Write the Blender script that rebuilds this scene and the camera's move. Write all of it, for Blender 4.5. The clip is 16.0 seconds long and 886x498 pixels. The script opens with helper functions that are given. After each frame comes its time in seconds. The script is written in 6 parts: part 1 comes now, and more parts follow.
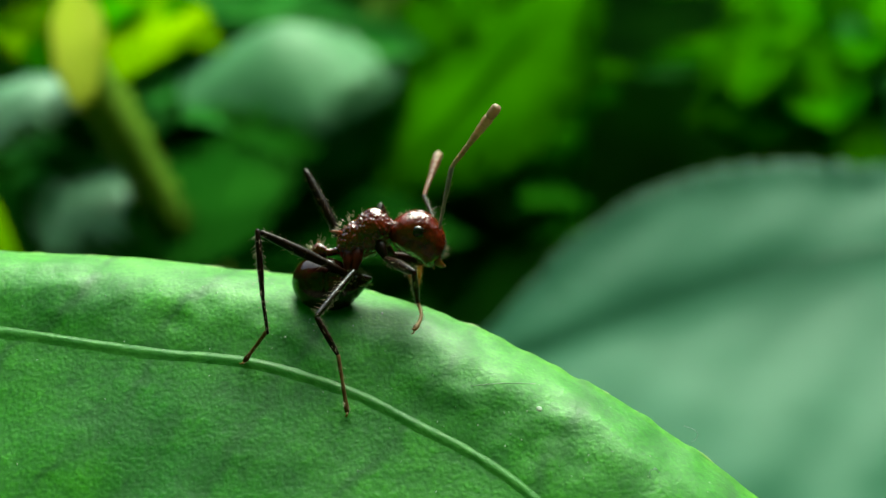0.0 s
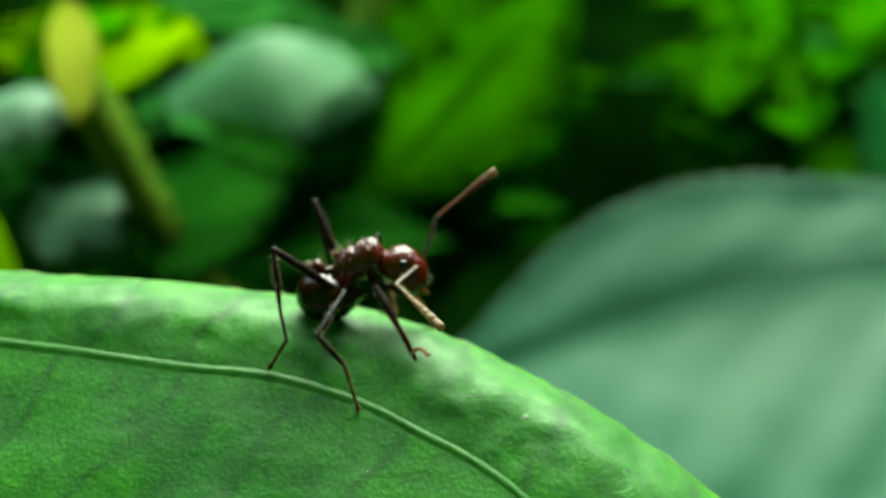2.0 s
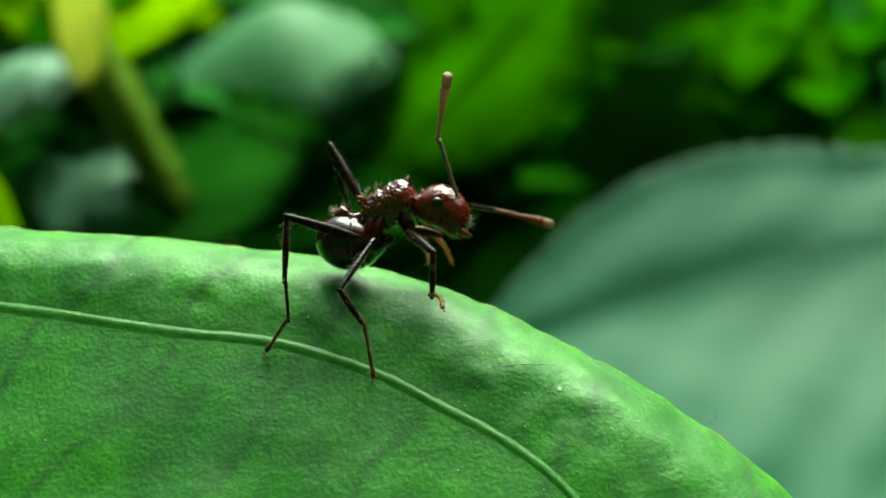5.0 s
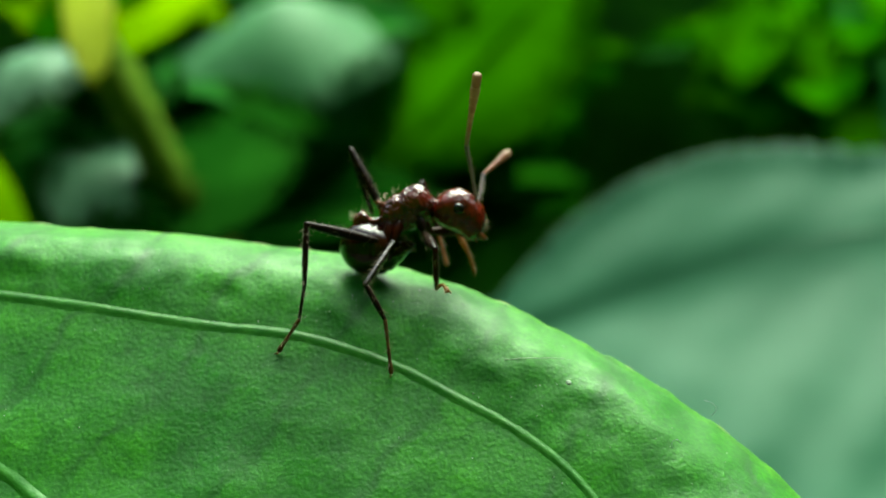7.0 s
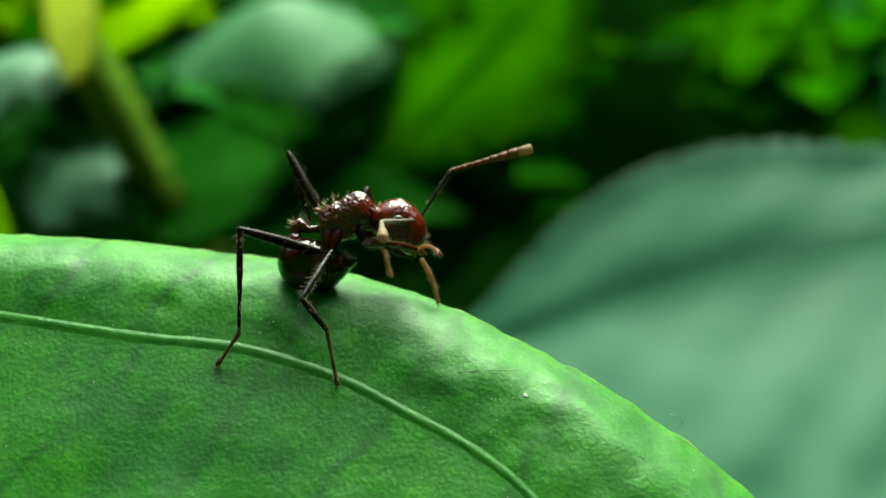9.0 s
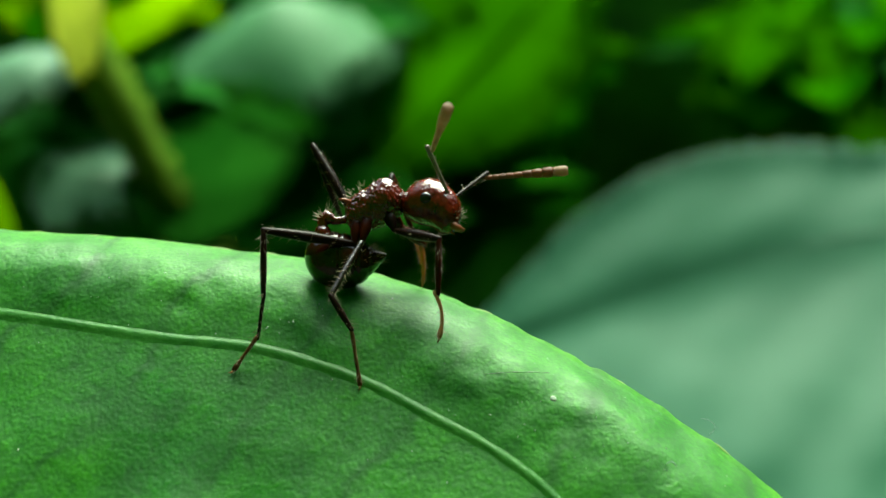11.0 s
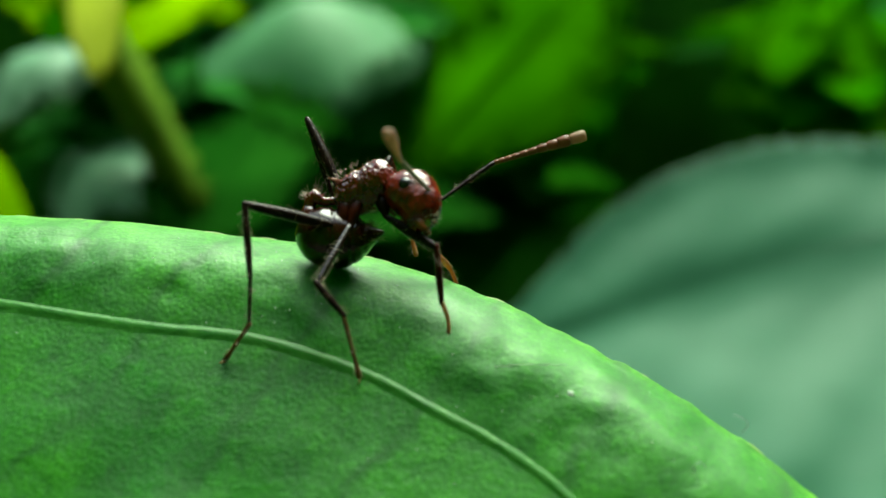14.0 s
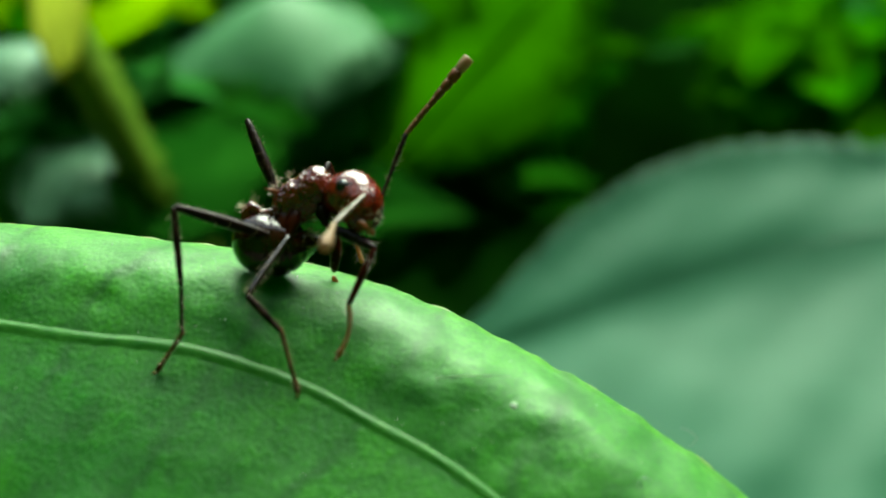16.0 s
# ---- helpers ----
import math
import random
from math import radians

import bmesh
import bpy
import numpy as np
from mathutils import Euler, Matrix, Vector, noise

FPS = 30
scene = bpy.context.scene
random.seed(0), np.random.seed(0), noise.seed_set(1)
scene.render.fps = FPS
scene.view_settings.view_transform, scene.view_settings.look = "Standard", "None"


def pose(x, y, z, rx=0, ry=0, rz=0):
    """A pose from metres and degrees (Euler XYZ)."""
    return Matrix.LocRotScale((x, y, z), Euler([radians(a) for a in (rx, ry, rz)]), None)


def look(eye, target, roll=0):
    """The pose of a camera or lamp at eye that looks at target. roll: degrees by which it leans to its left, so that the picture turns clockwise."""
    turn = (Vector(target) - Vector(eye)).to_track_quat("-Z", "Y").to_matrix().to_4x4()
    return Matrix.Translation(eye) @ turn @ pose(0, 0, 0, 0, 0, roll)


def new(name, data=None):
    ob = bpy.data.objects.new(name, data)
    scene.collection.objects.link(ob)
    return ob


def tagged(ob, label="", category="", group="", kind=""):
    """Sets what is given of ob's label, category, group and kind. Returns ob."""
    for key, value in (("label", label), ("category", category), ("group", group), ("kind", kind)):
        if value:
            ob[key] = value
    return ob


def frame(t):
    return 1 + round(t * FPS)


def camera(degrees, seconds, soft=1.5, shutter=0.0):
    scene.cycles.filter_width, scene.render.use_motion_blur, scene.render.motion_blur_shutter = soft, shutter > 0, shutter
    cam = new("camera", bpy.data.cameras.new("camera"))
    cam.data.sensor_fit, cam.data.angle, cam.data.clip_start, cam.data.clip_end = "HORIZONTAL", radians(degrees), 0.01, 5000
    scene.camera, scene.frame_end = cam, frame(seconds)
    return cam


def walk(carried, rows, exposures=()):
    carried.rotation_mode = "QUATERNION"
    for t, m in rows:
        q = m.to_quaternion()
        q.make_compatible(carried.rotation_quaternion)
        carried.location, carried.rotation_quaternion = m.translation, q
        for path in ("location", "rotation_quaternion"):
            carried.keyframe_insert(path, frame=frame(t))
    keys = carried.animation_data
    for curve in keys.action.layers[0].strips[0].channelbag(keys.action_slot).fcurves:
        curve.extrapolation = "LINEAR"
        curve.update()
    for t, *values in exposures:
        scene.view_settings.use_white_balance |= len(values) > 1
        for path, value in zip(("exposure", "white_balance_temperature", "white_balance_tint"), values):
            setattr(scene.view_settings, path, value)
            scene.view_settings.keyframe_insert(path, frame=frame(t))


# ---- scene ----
MM = 0.001
EYE = 0.30                      # height of the reference eye over the ground


def mm(x, y, z, rx=0, ry=0, rz=0):
    """A pose from millimetres and degrees."""
    return pose(x * MM, y * MM, z * MM, rx, ry, rz)


# ---- camera: millimetres from the reference eye, degrees of yaw, pitch and roll ----
cam = camera(40.0, 16.0, 1.5, 0.0)
cam.data.dof.use_dof = True
cam.data.dof.focus_distance = 24.7 * MM
cam.data.dof.aperture_fstop = 82.0
ROWS = [
    (0, -0.432, 0.770, -0.161, -0.082, 1.075, -0.175),
    (0.5, -1.024, -0.799, 0.323, -0.746, 0.694, 0.102),
    (1, -1.498, -1.709, 0.304, -1.474, 0.652, 0.382),
    (1.5, -0.690, -2.424, 0.329, -1.244, 0.875, 0.090),
    (2, -0.981, -2.562, 0.393, -1.257, 1.090, 0.062),
    (2.5, -0.757, -1.621, 0.253, -1.117, 0.871, 0.204),
    (3, -0.689, -0.185, -0.023, -0.855, 0.178, 0.086),
    (3.5, -0.153, -0.019, -0.109, -0.331, 0.243, 0.027),
    (4, -0.187, -0.003, -0.021, -0.524, 0.210, 0.011),
    (4.2, -0.348, 0.531, -0.147, -0.176, 0.052, 0.053),
    (6.3, -1.442, -1.110, 0.379, -0.898, 0.316, 0.722),
    (6.5, -1.061, -1.465, 0.558, -0.348, 0.292, 0.719),
    (7, -1.468, -0.779, -0.043, -0.599, -0.107, 0.674),
    (7.5, -0.564, -0.169, 0.102, -0.544, 0.045, 0.372),
    (8, -0.812, 0.076, -0.101, -0.887, -0.047, 0.503),
    (8.5, -0.234, 0.807, -0.075, -1.007, -0.021, 0.453),
    (9, -0.306, 0.682, 0.097, -0.349, -0.140, 0.279),
    (9.4, -2.075, 1.179, 0.823, -0.216, -0.542, 0.442),
    (9.5, -1.146, 1.180, -0.010, 0.335, -0.238, 0.326),
    (10, -1.182, 1.363, -0.019, 0.442, -0.214, 0.409),
    (10.2, -1.098, 1.385, 0.078, -0.336, -0.282, 0.476),
    (12.3, -0.685, 1.561, -0.105, 0.447, 0.437, 0.450),
    (12.5, -0.821, 1.646, 0.044, 0.807, 0.169, 0.349),
    (13, -0.931, 1.810, -0.252, 1.016, 0.267, 0.617),
    (13.5, -0.273, 3.443, -0.519, 1.040, 0.117, 0.457),
    (14, -0.369, 3.282, -0.417, 1.104, 0.218, 0.412),
    (14.5, -0.383, 3.186, -0.258, 1.296, 0.376, 0.378),
    (15, 0.398, 3.763, -0.157, 1.050, 0.476, 0.327),
    (15.5, -0.414, 3.504, -0.400, 1.214, 0.237, 0.575),
    (16, 0.307, 4.013, -0.226, 0.123, 0.091, 0.503),
]
walk(cam, [(t, pose(x * MM, y * MM, EYE + z * MM, 90 + pitch, 0, yaw) @ pose(0, 0, 0, 0, 0, roll)) for t, x, y, z, yaw, pitch, roll in ROWS],
     [(0.0, 1.44, 6900, -18), (16.0, 1.44, 6900, -18)])

# ---- light: a bright overcast sky over a dark thicket ----
world = bpy.data.worlds.new("sky")
scene.world = world
world.use_nodes = True
wn, wl = world.node_tree.nodes, world.node_tree.links
wn.clear()
sky = wn.new("ShaderNodeTexSky")
sky.sky_type = "NISHITA"
sky.sun_disc = False
sky.sun_elevation, sky.sun_rotation = radians(73), radians(26)
sky.dust_density, sky.ozone_density, sky.air_density = 4.0, 1.0, 1.0
bg = wn.new("ShaderNodeBackground")
bg.inputs["Strength"].default_value = 0.15
wo = wn.new("ShaderNodeOutputWorld")
wl.new(sky.outputs[0], bg.inputs[0])
wl.new(bg.outputs[0], wo.inputs[0])

sun_data = bpy.data.lights.new("sun", "SUN")
sun_data.energy, sun_data.angle, sun_data.color = 2.6, radians(46), (0.97, 1.0, 0.98)
sun = new("sun", sun_data)
sun.matrix_world = look((0.16, 0.36, 1.5), (0, 0.026, EYE))


# ---- materials ----
def material(name):
    m = bpy.data.materials.new(name)
    m.use_nodes = True
    m.node_tree.nodes.clear()
    return m, m.node_tree.nodes, m.node_tree.links


def node(nodes, kind, **sockets):
    n = nodes.new(kind)
    for key, value in sockets.items():
        n.inputs[key.replace("_", " ")].default_value = value
    return n


def ramp(nodes, links, source, stops):
    r = nodes.new("ShaderNodeValToRGB")
    el = r.color_ramp.elements
    while len(el) < len(stops):
        el.new(0.5)
    for e, (p, c) in zip(el, stops):
        e.position, e.color = p, (*c, 1)
    links.new(source, r.inputs[0])
    return r.outputs[0]


def noise_tex(nodes, links, scale, detail=4.0, rough=0.55, coords="Object"):
    tc = nodes.new("ShaderNodeTexCoord")
    n = node(nodes, "ShaderNodeTexNoise", Scale=scale, Detail=detail, Roughness=rough)
    links.new(tc.outputs[coords], n.inputs["Vector"])
    return n.outputs["Fac"]


def surface(name, dark, light, scale, rough=0.4, bump=0.3, bump_scale=None, step=0.02, coat=0.0, through_light=0.0, through_colour=None, spec=0.5, coat_bump=False, coat_ior=1.5, coat_rough=0.15):
    """A plain surface with grain at two scales; scale in features a metre, step the relief in millimetres."""
    m, n, l = material(name)
    a = noise_tex(n, l, scale, 5)
    b = noise_tex(n, l, bump_scale or scale * 6, 3)
    p = n.new("ShaderNodeBsdfPrincipled")
    p.inputs["Roughness"].default_value = rough
    p.inputs["Coat Weight"].default_value = coat
    p.inputs["Coat Roughness"].default_value = coat_rough
    p.inputs["Coat IOR"].default_value = coat_ior
    p.inputs["Specular IOR Level"].default_value = spec
    l.new(ramp(n, l, a, [(0.3, dark), (0.7, light)]), p.inputs["Base Color"])
    p.inputs["Specular Tint"].default_value = (1, 1, 1, 1)
    bp = node(n, "ShaderNodeBump", Strength=bump, Distance=step * MM)
    l.new(b, bp.inputs["Height"])
    l.new(bp.outputs[0], p.inputs["Normal"])
    if coat_bump:
        l.new(bp.outputs[0], p.inputs["Coat Normal"])
    out = n.new("ShaderNodeOutputMaterial")
    shader = p.outputs[0]
    if through_light:
        tr = node(n, "ShaderNodeBsdfTranslucent", Color=(*(through_colour or light), 1))
        mx = node(n, "ShaderNodeMixShader", Fac=through_light)
        l.new(shader, mx.inputs[1])
        l.new(tr.outputs[0], mx.inputs[2])
        shader = mx.outputs[0]
    l.new(shader, out.inputs[0])
    return m


def leaf_material(name, deep, fresh, rough=0.42, vein_dark=0.5):
    """The near leaf: softly mottled green with a few dark side veins, leathery relief and a waxy sheen."""
    m, n, l = material(name)
    uv = n.new("ShaderNodeUVMap")
    sep = n.new("ShaderNodeSeparateXYZ")
    l.new(uv.outputs[0], sep.inputs[0])
    broad = noise_tex(n, l, 380, 3)
    middle = noise_tex(n, l, 1300, 4, 0.6)
    fine = noise_tex(n, l, 10500, 5, 0.65)
    crease = noise_tex(n, l, 4600, 3, 0.6)
    pits = n.new("ShaderNodeTexCoord")
    cells = node(n, "ShaderNodeTexVoronoi", Scale=12500.0)
    cells.feature = "SMOOTH_F1"
    l.new(pits.outputs["Object"], cells.inputs["Vector"])

    def math_node(op, a, b=None, c=None):
        k = n.new("ShaderNodeMath")
        k.operation = op
        for i, v in enumerate((a, b, c)):
            if v is None:
                continue
            if isinstance(v, (int, float)):
                k.inputs[i].default_value = v
            else:
                l.new(v, k.inputs[i])
        return k.outputs[0]

    def times(a, b, fac):
        k = n.new("ShaderNodeMix")
        k.data_type, k.blend_type = "RGBA", "MULTIPLY"
        k.inputs["Factor"].default_value = fac
        l.new(a, k.inputs["A"])
        l.new(b, k.inputs["B"])
        return k.outputs["Result"]

    # side veins: slanted lines in the leaf's own coordinates, bent by noise, fading in and out
    bent = math_node("MULTIPLY_ADD", middle, 0.16, sep.outputs["X"])
    bent = math_node("MULTIPLY_ADD", broad, 0.7, bent)
    near_line = math_node("PINGPONG", bent, 0.5)
    vein = ramp(n, l, near_line, [(0.0, (1, 1, 1)), (0.030, (0.6, 0.6, 0.6)), (0.085, (0, 0, 0))])
    fade = ramp(n, l, middle, [(0.36, (0.3, 0.3, 0.3)), (0.58, (1, 1, 1))])
    base = ramp(n, l, broad, [(0.30, deep), (0.70, fresh)])
    base = times(base, ramp(n, l, middle, [(0.34, (0.58, 0.70, 0.80)), (0.66, (1.36, 1.20, 1.05))]), 0.9)
    base = times(base, ramp(n, l, fine, [(0.36, (0.46, 0.60, 0.65)), (0.64, (1.80, 1.42, 1.32))]), 0.62)
    base = times(base, ramp(n, l, cells.outputs["Distance"], [(0.1, (1.08, 1.06, 1.1)), (0.75, (0.80, 0.84, 0.80))]), 0.7)
    vm = n.new("ShaderNodeMix")
    vm.data_type, vm.blend_type = "RGBA", "MIX"
    l.new(math_node("MULTIPLY", math_node("MULTIPLY", vein, fade), vein_dark), vm.inputs["Factor"])
    l.new(base, vm.inputs["A"])
    vm.inputs["B"].default_value = (deep[0] * 0.5, deep[1] * 0.5, deep[2] * 1.2, 1)
    # the leaf's paler far margin, with part of its sheen tinted in too
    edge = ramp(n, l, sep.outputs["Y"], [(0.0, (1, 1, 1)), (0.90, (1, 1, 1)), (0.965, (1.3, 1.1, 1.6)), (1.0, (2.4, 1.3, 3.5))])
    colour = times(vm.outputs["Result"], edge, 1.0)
    p = n.new("ShaderNodeBsdfPrincipled")
    l.new(colour, p.inputs["Base Color"])
    l.new(ramp(n, l, middle, [(0.3, (rough + 0.14,) * 3), (0.7, (rough - 0.05,) * 3)]), p.inputs["Roughness"])
    p.inputs["Specular IOR Level"].default_value = 0.55
    relief = None
    for height, strength, distance in ((broad, 0.4, 0.05), (middle, 0.6, 0.06), (crease, 0.40, 0.035), (fine, 0.45, 0.016), (cells.outputs["Distance"], 0.40, 0.016)):
        bp = node(n, "ShaderNodeBump", Strength=strength, Distance=distance * MM)
        bp.invert = relief is not None and height == cells.outputs["Distance"]
        l.new(height, bp.inputs["Height"])
        if relief is not None:
            l.new(relief, bp.inputs["Normal"])
        relief = bp.outputs[0]
    l.new(relief, p.inputs["Normal"])
    tr = node(n, "ShaderNodeBsdfTranslucent", Color=(0.10, 0.42, 0.02, 1))
    mx = node(n, "ShaderNodeMixShader", Fac=0.20)
    l.new(p.outputs[0], mx.inputs[1])
    l.new(tr.outputs[0], mx.inputs[2])
    out = n.new("ShaderNodeOutputMaterial")
    l.new(mx.outputs[0], out.inputs[0])
    return m


LEAF = leaf_material("waxy_leaf", (0.016, 0.170, 0.003), (0.047, 0.292, 0.006), 0.52, 0.8)
RIB = surface("leaf_rib", (0.024, 0.180, 0.006), (0.066, 0.280, 0.022), 3200, 0.50, 0.8, 9000, 0.02, through_light=0.2, through_colour=(0.1, 0.4, 0.03), spec=0.5)
RIM = surface("leaf_rim", (0.16, 0.34, 0.06), (0.36, 0.52, 0.16), 1500, 0.45, 0.4, 4000, 0.02, through_light=0.25, through_colour=(0.3, 0.6, 0.05))
STEM = surface("green_stem", (0.05, 0.11, 0.02), (0.12, 0.20, 0.04), 200, 0.5, 0.3, 900, 0.1)
CUTICLE = surface("red_brown_cuticle", (0.028, 0.0016, 0.0003), (0.200, 0.013, 0.0014), 5200, 0.5, 0.8, 15000, 0.016, 1.0, spec=0.03, coat_bump=True, coat_ior=1.65, coat_rough=0.17)
CUTICLE_ROUGH = surface("granular_cuticle", (0.024, 0.0014, 0.0003), (0.140, 0.009, 0.0012), 3200, 0.5, 0.8, 13000, 0.018, 1.0, spec=0.03, coat_bump=True, coat_ior=1.75, coat_rough=0.08)
CUTICLE_DARK = surface("black_brown_cuticle", (0.006, 0.0014, 0.0006), (0.032, 0.005, 0.0015), 1800, 0.35, 0.5, 11000, 0.012, 1.0, spec=0.03, coat_bump=True, coat_ior=1.52, coat_rough=0.10)
LEG = surface("dark_leg", (0.003, 0.001, 0.0004), (0.014, 0.0035, 0.001), 4000, 0.45, 0.6, 12000, 0.02, 0.2, spec=0.05, coat_bump=True, coat_rough=0.28)
LEG_SHINY = surface("glossy_leg", (0.006, 0.002, 0.001), (0.02, 0.006, 0.002), 4000, 0.4, 0.6, 12000, 0.02, 1.0, spec=0.05, coat_bump=True, coat_ior=1.7, coat_rough=0.25)
LEG_RED = surface("red_leg", (0.014, 0.0018, 0.0004), (0.055, 0.007, 0.0013), 4000, 0.42, 0.5, 12000, 0.015, 0.2, spec=0.05, coat_bump=True, coat_rough=0.28)
FOOT = surface("brown_foot", (0.040, 0.016, 0.005), (0.20, 0.10, 0.035), 3000, 0.45, 0.4, 15000, 0.012, through_light=0.2, through_colour=(0.3, 0.12, 0.03), spec=0.2)
AMBER = surface("amber_foot", (0.17, 0.085, 0.025), (0.38, 0.23, 0.085), 5000, 0.45, 0.4, 15000, 0.012, through_light=0.4, through_colour=(0.6, 0.28, 0.06))
JAW = surface("amber_red_jaw", (0.10, 0.022, 0.004), (0.30, 0.085, 0.016), 5000, 0.35, 0.4, 15000, 0.012, 0.5, through_light=0.2, through_colour=(0.5, 0.14, 0.02))
FEELER = surface("red_feeler", (0.12, 0.036, 0.012), (0.26, 0.095, 0.036), 5000, 0.45, 0.5, 16000, 0.012, through_light=0.2, through_colour=(0.5, 0.16, 0.05))
FEELER_TIP = surface("pale_feeler_tip", (0.28, 0.16, 0.09), (0.50, 0.34, 0.21), 5000, 0.5, 0.5, 16000, 0.012, through_light=0.4)
# near antenna only: its sheen is painted in as paler colours
FEELER_SHEEN = surface("sheen_feeler", (0.30, 0.20, 0.12), (0.50, 0.40, 0.27), 5000, 0.4, 0.5, 16000, 0.012, through_light=0.45, through_colour=(0.7, 0.5, 0.3))
SCAPE_SHEEN = surface("sheen_scape", (0.14, 0.105, 0.08), (0.28, 0.22, 0.17), 5000, 0.4, 0.5, 16000, 0.012)
EYE_BLACK = surface("black_eye", (0.004, 0.003, 0.003), (0.010, 0.007, 0.006), 9000, 0.25, 0.5, 22000, 0.01, 0.3)
BRISTLE = surface("pale_bristle", (0.30, 0.24, 0.13), (0.55, 0.46, 0.30), 9000, 0.5, 0.0)
DUST = surface("pale_dust", (0.35, 0.46, 0.32), (0.65, 0.72, 0.58), 8000, 0.8, 0.6, 20000, 0.02)
FIBRE = surface("pale_fibre", (0.30, 0.42, 0.40), (0.55, 0.65, 0.62), 6000, 0.5, 0.0)
SOIL = surface("dark_litter", (0.012, 0.014, 0.006), (0.035, 0.030, 0.015), 14, 0.9, 0.8, 120, 8.0)
THICKET = surface("dark_thicket", (0.018, 0.062, 0.006), (0.050, 0.180, 0.010), 22, 0.9, 0.5, 160, 6.0, spec=0.0)


def foliage(name, dark, light, rough=0.45, through_light=0.25, through_colour=None, spec=0.0):
    return surface(name, dark, light, 90, rough, 0.35, 900, 0.1, 0.0, through_light, through_colour, spec)


TEAL = foliage("blue_green_leaf", (0.030, 0.133, 0.064), (0.062, 0.198, 0.106), 0.45, 0.10, (0.04, 0.22, 0.05), 0.2)
# sky reflected on green leaves is put into this pale base colour
PALE_SHEEN = foliage("sheen_pale_leaf", (0.115, 0.285, 0.145), (0.260, 0.450, 0.290), 0.5, 0.15, (0.1, 0.35, 0.1), 0.1)
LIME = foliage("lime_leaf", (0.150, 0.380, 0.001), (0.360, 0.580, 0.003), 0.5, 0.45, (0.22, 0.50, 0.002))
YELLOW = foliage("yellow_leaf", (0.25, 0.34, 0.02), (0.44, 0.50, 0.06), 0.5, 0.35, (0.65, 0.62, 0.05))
GREEN = foliage("green_leaf", (0.006, 0.070, 0.001), (0.036, 0.200, 0.002), 0.5, 0.35, (0.05, 0.30, 0.002))
DEEP = foliage("deep_green_leaf", (0.014, 0.104, 0.004), (0.044, 0.230, 0.009), 0.6, 0.2, (0.02, 0.16, 0.004))
BRIGHT = foliage("bright_green_leaf", (0.030, 0.200, 0.001), (0.085, 0.360, 0.002), 0.5, 0.4, (0.1, 0.42, 0.002))
# a duller sky sheen, likewise carried by the base colour
MIST_SHEEN = foliage("sheen_grey_green_leaf", (0.040, 0.170, 0.050), (0.110, 0.290, 0.120), 0.5, 0.12, (0.06, 0.25, 0.06), 0.1)
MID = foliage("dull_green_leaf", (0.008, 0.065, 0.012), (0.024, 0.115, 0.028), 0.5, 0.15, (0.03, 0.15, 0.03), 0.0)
SOFT = foliage("soft_green_leaf", (0.020, 0.120, 0.014), (0.050, 0.200, 0.034), 0.5, 0.2, (0.05, 0.25, 0.03))
# leaf green darkened in colour to stand for foliage in shade
SHADE = foliage("shaded_green_leaf", (0.006, 0.042, 0.003), (0.017, 0.082, 0.007), 0.5, 0.15, (0.02, 0.12, 0.008))
FIELD = foliage("mid_green_leaf", (0.027, 0.135, 0.001), (0.060, 0.245, 0.002), 0.5, 0.35, (0.06, 0.30, 0.002))
OLIVE = surface("olive_stem", (0.115, 0.240, 0.018), (0.190, 0.320, 0.032), 160, 0.6, 0.3, 700, 0.15, spec=0.05)


# ---- building tools (all lengths in millimetres) ----
def mesh_of(name, bm, mat, smooth=True):
    bmesh.ops.recalc_face_normals(bm, faces=bm.faces)
    me = bpy.data.meshes.new(name)
    bm.to_mesh(me)
    bm.free()
    me.materials.append(mat)
    if smooth:
        me.polygons.foreach_set("use_smooth", [True] * len(me.polygons))
    return me


def part(name, bm, mat, parent=None, label="", at=None, smooth=True):
    ob = new(name, mesh_of(name, bm, mat, smooth))
    ob.parent = parent
    if at is not None:
        ob.matrix_basis = at
    if label:
        tagged(ob, label)
    return ob


def rings(bm, loops, caps=True):
    for a, b in zip(loops, loops[1:]):
        k = len(a)
        for i in range(k):
            bm.faces.new((a[i], a[(i + 1) % k], b[(i + 1) % k], b[i]))
    if caps:
        bm.faces.new(loops[0][::-1])
        bm.faces.new(loops[-1])


def loft(bm, sections, sides=20, rough=0.0, grain=3.0, beads=0.0, bead_grain=10.0):
    """A body along x from sections (x, middle z, half width, half height), uneven and covered in small beads if asked."""
    loops = []
    for x, zc, ry, rz in sections:
        loop = []
        for i in range(sides):
            a = 2 * math.pi * i / sides
            v = Vector((x, ry * math.cos(a), zc + rz * math.sin(a)))
            if rough:
                v += Vector((0, math.cos(a), math.sin(a))) * rough * (noise.noise(v * grain) + 0.55 * noise.noise(v * grain * 2.7))
            if beads:
                v += Vector((0, math.cos(a), math.sin(a))) * beads * (0.45 - noise.voronoi(v * bead_grain)[0][0])
            loop.append(bm.verts.new(v * MM))
        loops.append(loop)
    rings(bm, loops)
    return bm


